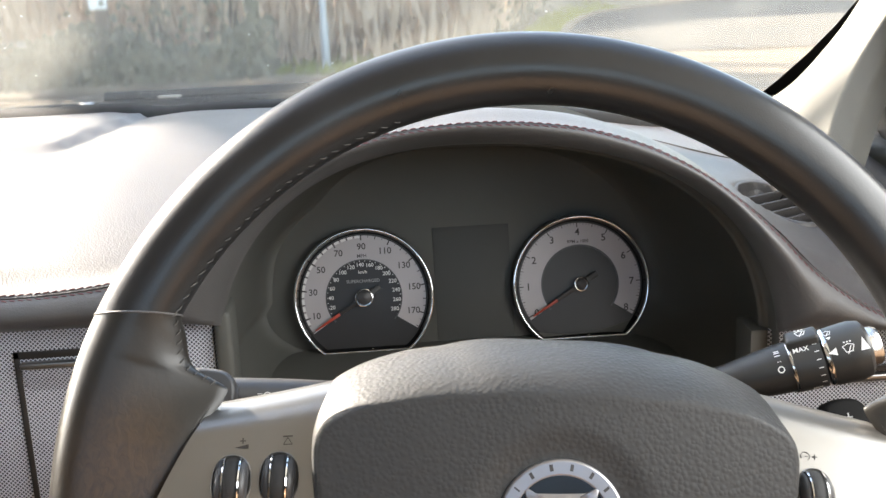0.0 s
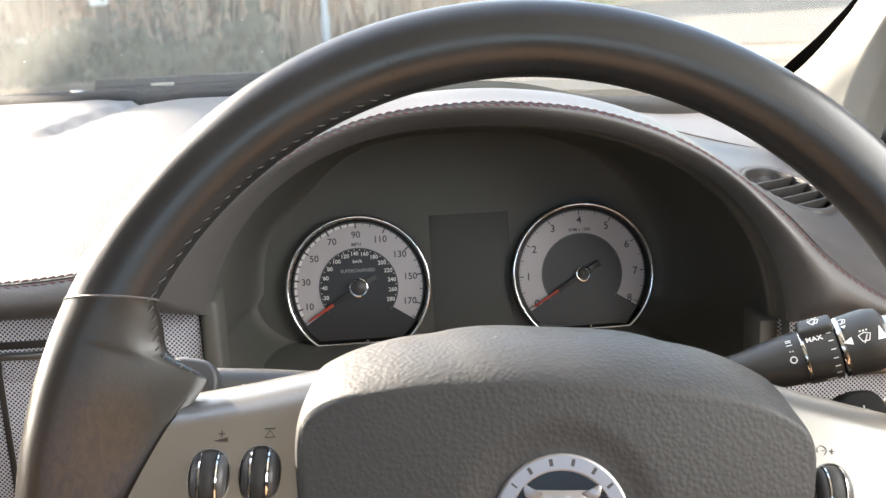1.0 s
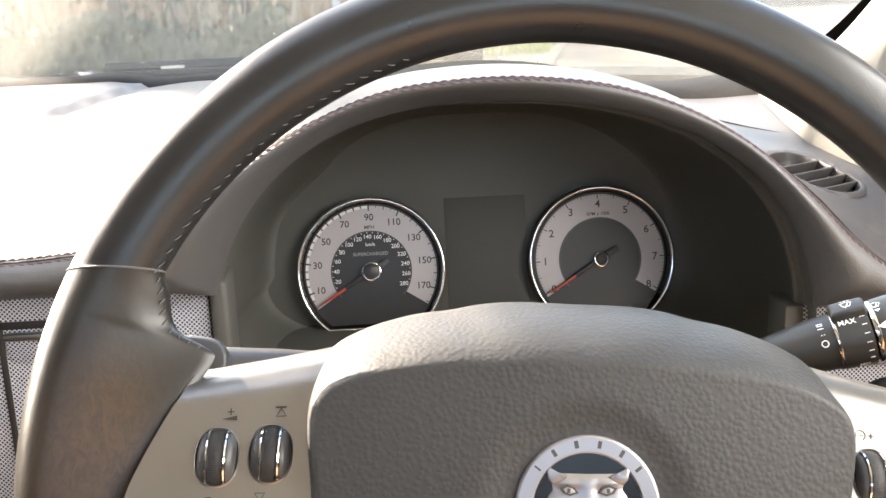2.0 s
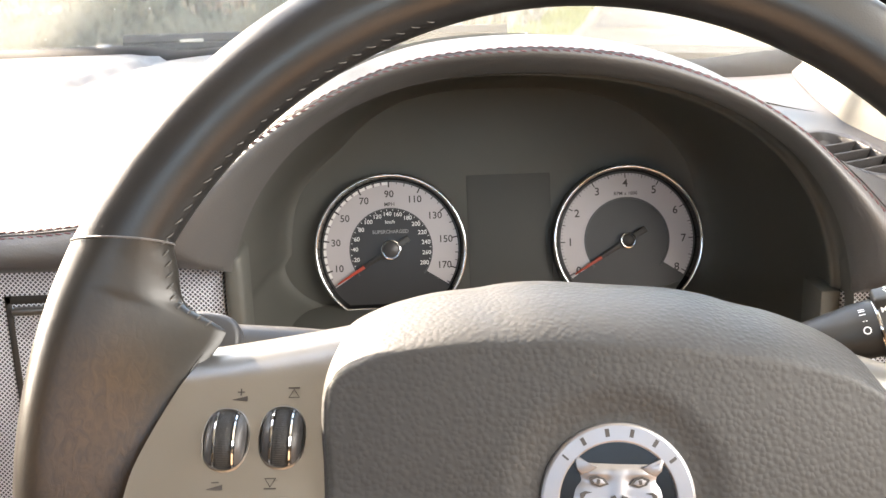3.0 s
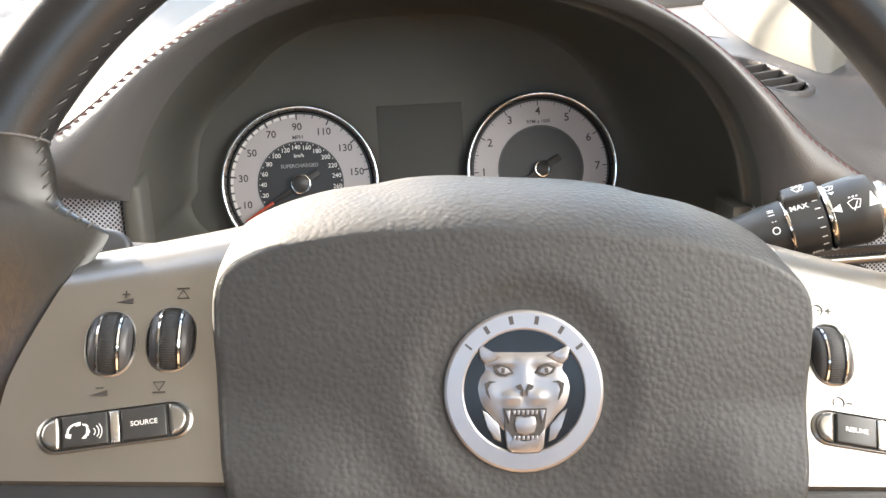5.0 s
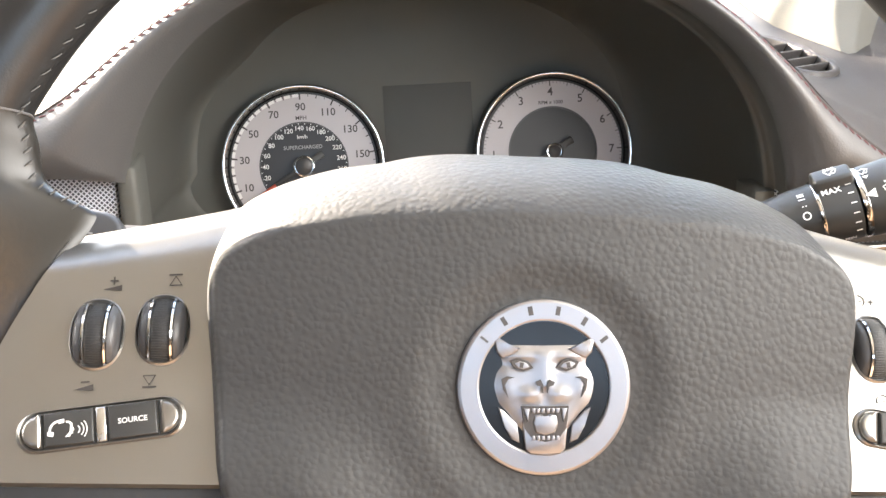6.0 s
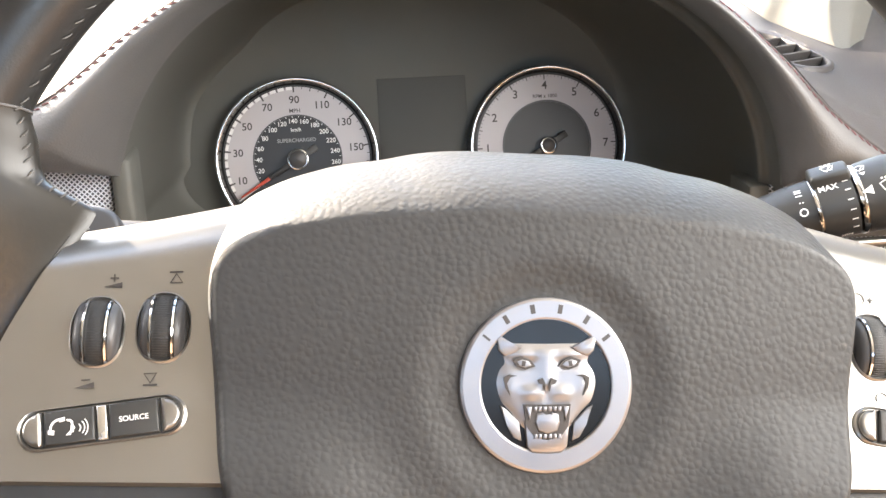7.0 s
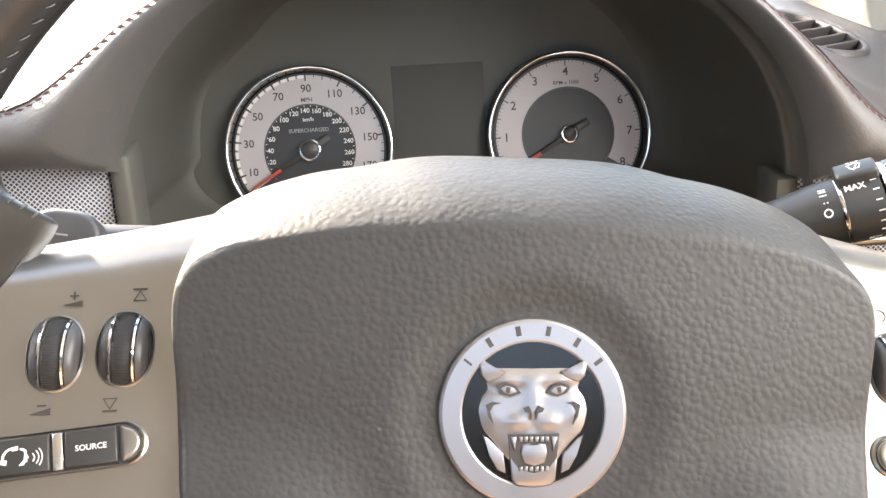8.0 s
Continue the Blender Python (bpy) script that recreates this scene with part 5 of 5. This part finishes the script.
for side in (1, -1):
    pl = part("pillar", pillar(side), PILLARCLOTH, None, "stone coloured windscreen pillar", sharp=60)
    tagged(pl, category="pillar", kind="structure")

FOOT = [(0.276, 0.645, 0.853), (0.2684, 0.6135, 0.8485), (0.2595, 0.565, 0.8435), (0.2525, 0.508, 0.837), (0.2490, 0.448, 0.830), (0.2545, 0.410, 0.826), (0.2619, 0.3761, 0.8223), (0.271, 0.3750, 0.819), (0.2815, 0.3830, 0.8135)]
FOOT_TOP = [glass_rows[-1][4].lerp(glass_rows[-1][5], 0.5) + Vector(o) for o in PILLAR]
FOOT_SWEEP = [(0, (0.25, 0.8, 0.05)), (6, (-0.05, 0.5, 0.35)), (8, (0.45, 0.7, 0.4))]


def pillar_foot():
    """Flared ivory trim that sweeps from the dashboard's end up into the pillar, with a rounded corner to its rear side."""
    out = []
    for k in range(49):
        q = k / 48 * (len(FOOT) - 1)
        i = min(int(q), len(FOOT) - 2)
        low = Vector(FOOT[i]).lerp(Vector(FOOT[i + 1]), q - i) + Vector((0, 0, 0.0015))
        v = q * 4 / 6 if q < 6 else q - 2
        j = min(int(v), 5)
        up = FOOT_TOP[j].lerp(FOOT_TOP[j + 1], v - j)
        (q0, w0), (q1, w1) = FOOT_SWEEP[:2] if q < 6 else FOOT_SWEEP[1:]
        w = Vector(w0).lerp(Vector(w1), (q - q0) / (q1 - q0))
        ctrl = low + Vector((w.x * (up.x - low.x), w.y * (up.y - low.y), w.z * (up.z - low.z)))
        out.append([low * (1 - t) ** 2 + ctrl * 2 * t * (1 - t) + up * t * t for t in [m_ / 20 for m_ in range(21)]])
    return loft(out)


tagged(part("pillar_foot", pillar_foot(), PILLARCLOTH, None, "stone coloured cloth trim at the foot of the pillar", sharp=80), category="pillar", kind="structure")

# closed cabin, passenger's door window open in front: lining, floor, tan rear, doors
shell = [("header_rail", box(-1.12, 0.40, -0.05, 0.06, 1.262, 1.30, 0.012, 3), CREAM, "ivory trimmed rail over the windscreen"),
         ("ceiling", box(-1.15, 0.45, -1.15, -0.05, 1.285, 1.31, 0.005), CREAM, "ivory roof lining"),
         ("floor", box(-1.2, 0.5, -1.4, 0.9, 0.16, 0.2), CARPET, "dark carpeted car floor"),
         ("wall_rear", loft([[(x, y, z) for x in (-1.2, -0.35, 0.5)] for y, z in ((-0.45, 0.2), (-0.5, 0.42), (-0.62, 0.5), (-0.78, 0.8), (-0.92, 1.05), (-0.98, 1.08), (-1.06, 1.05), (-1.1, 0.2))]), TAN, "tan leather rear wall of the cabin"),
         ("firewall", box(-1.2, 0.5, 0.86, 0.9, 0.2, 0.80), CARPET, "dark bulkhead below the windscreen")]
for name, bm, mat, label in shell:
    tagged(part(name, bm, mat, None, label), category=name.split("_")[0], kind="structure")
# Unseen doors; the passenger's is darkened to weaken bounce from that side.
for side, x, top in ((1, 0.46, 0.80), (-1, -1.16, 0.86)):
    d = part("wall_door", box(x - 0.03, x + 0.03, -1.4, 0.75, 0.2, top, 0.01), TAN if side > 0 else DARKCABIN, None, "tan door panel beside the dashboard" if side > 0 else "unseen door panel, dark to cut light from the left")
    tagged(d, category="door", kind="structure")
# Unseen walls, added to block the sky at both side windows.
tagged(part("wall_side", box(0.442, 0.47, -1.15, 0.345, 0.79, 1.29), DARKCABIN, None, "unseen dark wall across the driver's window to stop the sky"), category="wall", kind="structure")
tagged(part("wall_side", box(-1.18, -1.14, -1.15, 0.10, 0.86, 1.29), DARKCABIN, None, "unseen dark wall along the passenger's side to cut its light"), category="wall", kind="structure")
tagged(part("door_end", box(0.325, 0.396, 0.345, 0.56, 0.66, 0.848, 0.008, 3), BINNACLE, None, "dark front end of the door by the dashboard"), category="door", kind="structure")
tagged(part("door_trim", plate([(0.330, 0.400), (0.345, 0.345), (0.44, 0.345), (0.44, 0.60), (0.375, 0.60)], 0.66, 1.02, 0.004), BLACKPLASTIC, None, "dark corner trim of the door by the pillar"), category="door", kind="structure")

# ---- outside: scuttle, wiper, bonnet ----
bonnet = thing("bonnet", pose(0, 0, 0), "sand coloured car bonnet and black scuttle before the windscreen", "bonnet")
part("scuttle", loft([[(x, spline(SCREEN_Y, x) + d, BASE_Z - 0.004 + dz) for x in [-1.1 + 0.06 * k for k in range(26)]] for d, dz in ((0.0, -0.03), (0.018, -0.004), (0.05, -0.010), (0.13, -0.012), (0.17, -0.010))]), FRIT, bonnet)
part("panel", loft([[(x, spline(SCREEN_Y, x) + 0.165 + d, BASE_Z - 0.034 + dz - 0.25 * (x + 0.37) ** 2 * min(1, d + 0.2)) for x in [-1.1 + 0.06 * k for k in range(26)]] for d, dz in ((0.0, -0.02), (0.005, -0.008), (0.06, -0.012), (0.3, -0.045), (0.7, -0.12), (1.0, -0.22), (1.1, -0.4))]), PAINT, bonnet)
wiper = thing("windscreen_wiper", pose(0, 0, 0), "black windscreen wiper parked along the glass", "wiper")


def on_screen(x, up):
    return Vector((x, spline(SCREEN_Y, x) + 0.03 + 0.02 * up, BASE_Z + 0.006 + 0.018 * up))


part("blade", loft([[(x, 0.842 - 0.12 * max(0, x + 0.1) + dy, z) for dy, z in ((-0.004, low + 0.002), (0.0, low), (0.014, low), (0.016, 0.872), (0.006, 0.8785), (-0.001, 0.8785), (-0.006, 0.872))] for x, low in [(-0.337 + 0.039 * k, 0.868 - 0.0055 * min(1, k / 4)) for k in range(11)]], close_v=True, caps=True), WIPER, wiper)
part("arm", tube([on_screen(-0.62, -0.6), on_screen(-0.46, -0.3), on_screen(-0.30, -0.15), on_screen(-0.1, -0.1)], [0.008, 0.006, 0.005, 0.004], 8), WIPER, wiper)
part("clip", box(-0.279, -0.255, 0.832, 0.838, 0.8705, 0.8735, 0.001), RAIL, wiper)
blade2 = thing("windscreen_wiper", pose(0, 0, 0), "black wiper resting low on the passenger side", "wiper")
part("blade", tube([on_screen(-0.95, -0.3), on_screen(-0.7, -0.3), on_screen(-0.40, -0.25)], 0.006, 8), WIPER, blade2)
dust = []
for k in range(170):
    q = random.Random(k)
    i, j = q.randrange(8, 26), q.random() ** 1.3 * 9
    p = glass_rows[i][int(j)].lerp(glass_rows[i][int(j) + 1], j % 1).lerp(glass_rows[i + 1][int(j)], q.random())
    s = 0.0003 + 0.0011 * q.random() ** 3
    dust.append(tube([p + Vector((-s, -0.005, -0.004)), p + Vector((0, -0.0053, -0.0042)), p + Vector((s * q.uniform(0.2, 1), -0.005, -0.004 + s * q.uniform(-1, 1)))], [s * 0.3, s * 0.7, s * 0.3], 5))
part("dust_speck", joined(dust), DUST, wsc, "pale specks of dirt on the glass")["kind"] = "stuff"
part("jet", box(-0.357, -0.341, 0.802, 0.812, 0.863, 0.869, 0.0028), SATINCHROME, bonnet)

# ---- outside: ground, road, verge, wood ----
tagged(part("ground", box(-400, 400, -200, 600, -0.3, 0.0), GRAVEL, None, "sandy gravel ground reaching to the horizon"), category="ground", kind="structure")


ROAD_EDGE = [(0, 0.2), (6, 1.0), (9, 1.5), (12, 2.2), (17.4, 3.5), (20.9, 4.65), (22.7, 5.8), (24.9, 7.4), (30, 12.5), (40, 26), (60, 60)]


def road_x(y):
    return spline(ROAD_EDGE, y)


tagged(part("road", loft([[(road_x(y) + o, y - 0.15 * o, 0.012) for o in (0.0, 1.5, 3.0, 4.5, 6.0)] for y in [11.6 + 0.8 * k for k in range(60)]]), ASPHALT, None, "pale dry asphalt road bending away"), category="road", kind="structure")
rnd = random.Random(4)


def bank_z(x, y):
    """Flat verge that climbs to a wooded bank away from the road."""
    away = step(0.2, 4.0, road_x(y) - x)
    return 0.02 + (0.25 * step(11.4, 15, y) + 5.0 * step(15.5, 26, y)) * away


def verge():
    rows = []
    for y in [9.6 + 0.6 * k for k in range(34)]:
        edge = road_x(y) - 0.05
        rows.append([(edge - 34 * (k / 40) ** 1.6, y, bank_z(edge - 34 * (k / 40) ** 1.6, y) + rnd.uniform(0, 0.05) * min(1, k)) for k in range(41)])
    return loft(rows)


tagged(part("verge", verge(), VERGE, None, "dry grass verge and wooded bank of leaf litter"), category="verge", kind="structure")


def tree(x, y, h, r, seed):
    q = random.Random(seed)
    t = thing("tree", pose(x, y, bank_z(x, y)), "bare winter tree with grey brown bark", "tree", group="trees of the wood")
    lean = q.uniform(-0.05, 0.05)
    part("trunk", tube([(lean * z, 0.3 * lean * z, z) for z in [h * k / 8 - 0.3 for k in range(9)]], [r * (1.25 if k == 0 else 1 - 0.08 * k) for k in range(9)], 9), BARK, t)
    limbs = []
    for k in range(7):
        z = h * q.uniform(0.18, 0.85)
        a = q.uniform(0, 6.28)
        ln = q.uniform(0.8, 2.2)
        p = Vector((lean * z, 0, z))
        limbs.append(tube([p, p + Vector((math.cos(a) * ln * 0.5, math.sin(a) * ln * 0.5, ln * 0.35)), p + Vector((math.cos(a) * ln, math.sin(a) * ln, ln))], [r * 0.35, r * 0.22, r * 0.08], 5))
    part("limbs", joined(limbs), BARK, t)


for k in range(42):
    ty = 11.3 + rnd.random() ** 1.3 * 8
    tree(-12 + 0.24 * k + rnd.uniform(-0.4, 0.4), ty, rnd.uniform(6, 9), rnd.uniform(0.04, 0.12), k)
for k in range(9):
    tree(-4.4 + 0.5 * k + rnd.uniform(-0.12, 0.12), 11.2 + 1.4 * rnd.random(), rnd.uniform(6, 9), rnd.uniform(0.05, 0.12), 70 + k)

# unseen young tree, added to shade the dashboard round the air vent
tree(-3.432, 3.659, 7.0, 0.109, 99)


def blades(name, label, mat, n, place, size, upright):
    """Many small leaves or stalks, each a bent quad."""
    vs, fs = [], []
    for _ in range(n):
        x, y, z = place()
        s = rnd.uniform(*size)
        a, b = rnd.uniform(0, 6.28), rnd.uniform(-0.6, 0.6)
        d = Vector((math.cos(a), math.sin(a) * 0.6, b * (1 - upright))) * s * (1 - 0.985 * upright)
        e = Vector((rnd.uniform(-0.25, 0.25), rnd.uniform(-0.2, 0.2), 0.9)) * s
        c = Vector((x, y, z))
        i = len(vs)
        vs.extend([c - d, c - e * 0.5 * (1 - upright), c + d, c + e])
        fs.append((i, i + 1, i + 2, i + 3))
    me = bpy.data.meshes.new(name)
    me.from_pydata(vs, [], fs)
    me.materials.append(mat)
    return tagged(new(name, me), label, name.split("_")[-1], kind="stuff")


def in_wood():
    y = 10.0 + rnd.random() ** 1.4 * 10
    x = min(road_x(y) - 0.6 - rnd.random() ** 1.2 * 16, 9 if y > 11.6 else -1.1)
    g = 0.3 + 0.4 * math.sin(x * 0.9) ** 2 + 0.5 * math.sin(x * 2.3 + 1) ** 2
    return x, y, bank_z(x, y) + rnd.random() ** 1.5 * g


def in_thicket():
    y = 11.2 + rnd.random() ** 1.5 * 9
    x = road_x(y) - 0.8 - rnd.random() ** 1.1 * 17
    return x, y, bank_z(x, y) + rnd.random() * 0.8


def by_road():
    y = 10.4 + rnd.random() ** 1.6 * 12
    x = road_x(y) - 0.15 - rnd.random() ** 1.5 * (3.4 if y < 12.2 else 0.5)
    return x, y, bank_z(x, y)


blades("undergrowth", "brown and green undergrowth below the trees", LEAF, 16000, in_wood, (0.02, 0.06), 0.2)
def in_hedge():
    x = -0.9 - rnd.random() * 9
    return x, 10.0 + rnd.random() * 1.6, 0.05 + rnd.random() ** 1.6 * (0.25 + 0.3 * math.sin(x * 1.7) ** 2)


blades("low_hedge", "dark green low hedge along the verge", HEDGE, 11000, in_hedge, (0.03, 0.07), 0.2)
blades("bare_thicket", "pale brown bare winter twigs between the trunks", TWIG, 24000, in_thicket, (0.25, 0.7), 0.97)
blades("roadside_grass", "yellow green grass tufts beside the road", GRASS, 7000, by_road, (0.05, 0.13), 0.85)
lamp = thing("roadside_pole", pose(-0.42, 11.0, 0.0), "slim grey roadside pole", "pole")
part("shaft", lathe([(0.045, 0.0), (0.045, 0.5), (0.036, 0.52), (0.034, 5.0), (0.0, 5.02)], 16), POLE, lamp)
post = thing("sign_post", pose(-2.62, 10.9, 0.0), "wooden post with white plates", "sign post")
part("shaft", box(-0.06, 0.06, -0.06, 0.06, 0.0, 1.6, 0.01), BARK, post)
part("plate", box(-0.1, 0.08, -0.075, -0.062, 0.74, 0.86, 0.004), PLATE, post)
part("plate", box(-0.1, 0.04, -0.075, -0.062, 0.22, 0.31, 0.004), PLATE, post)
rail = thing("rail_fence", pose(0, 11.3, 0.0), "weathered pale rail fence before the wood", "fence")
part("rail", box(-14, -2.3, -0.03, 0.03, 0.37, 0.44, 0.01), RAIL, rail)
for k in range(6):
    part("fence_post", box(-13.5 + 2.2 * k - 0.05, -13.5 + 2.2 * k + 0.05, 0.03, 0.13, 0.0, 0.5, 0.01), RAIL, rail)
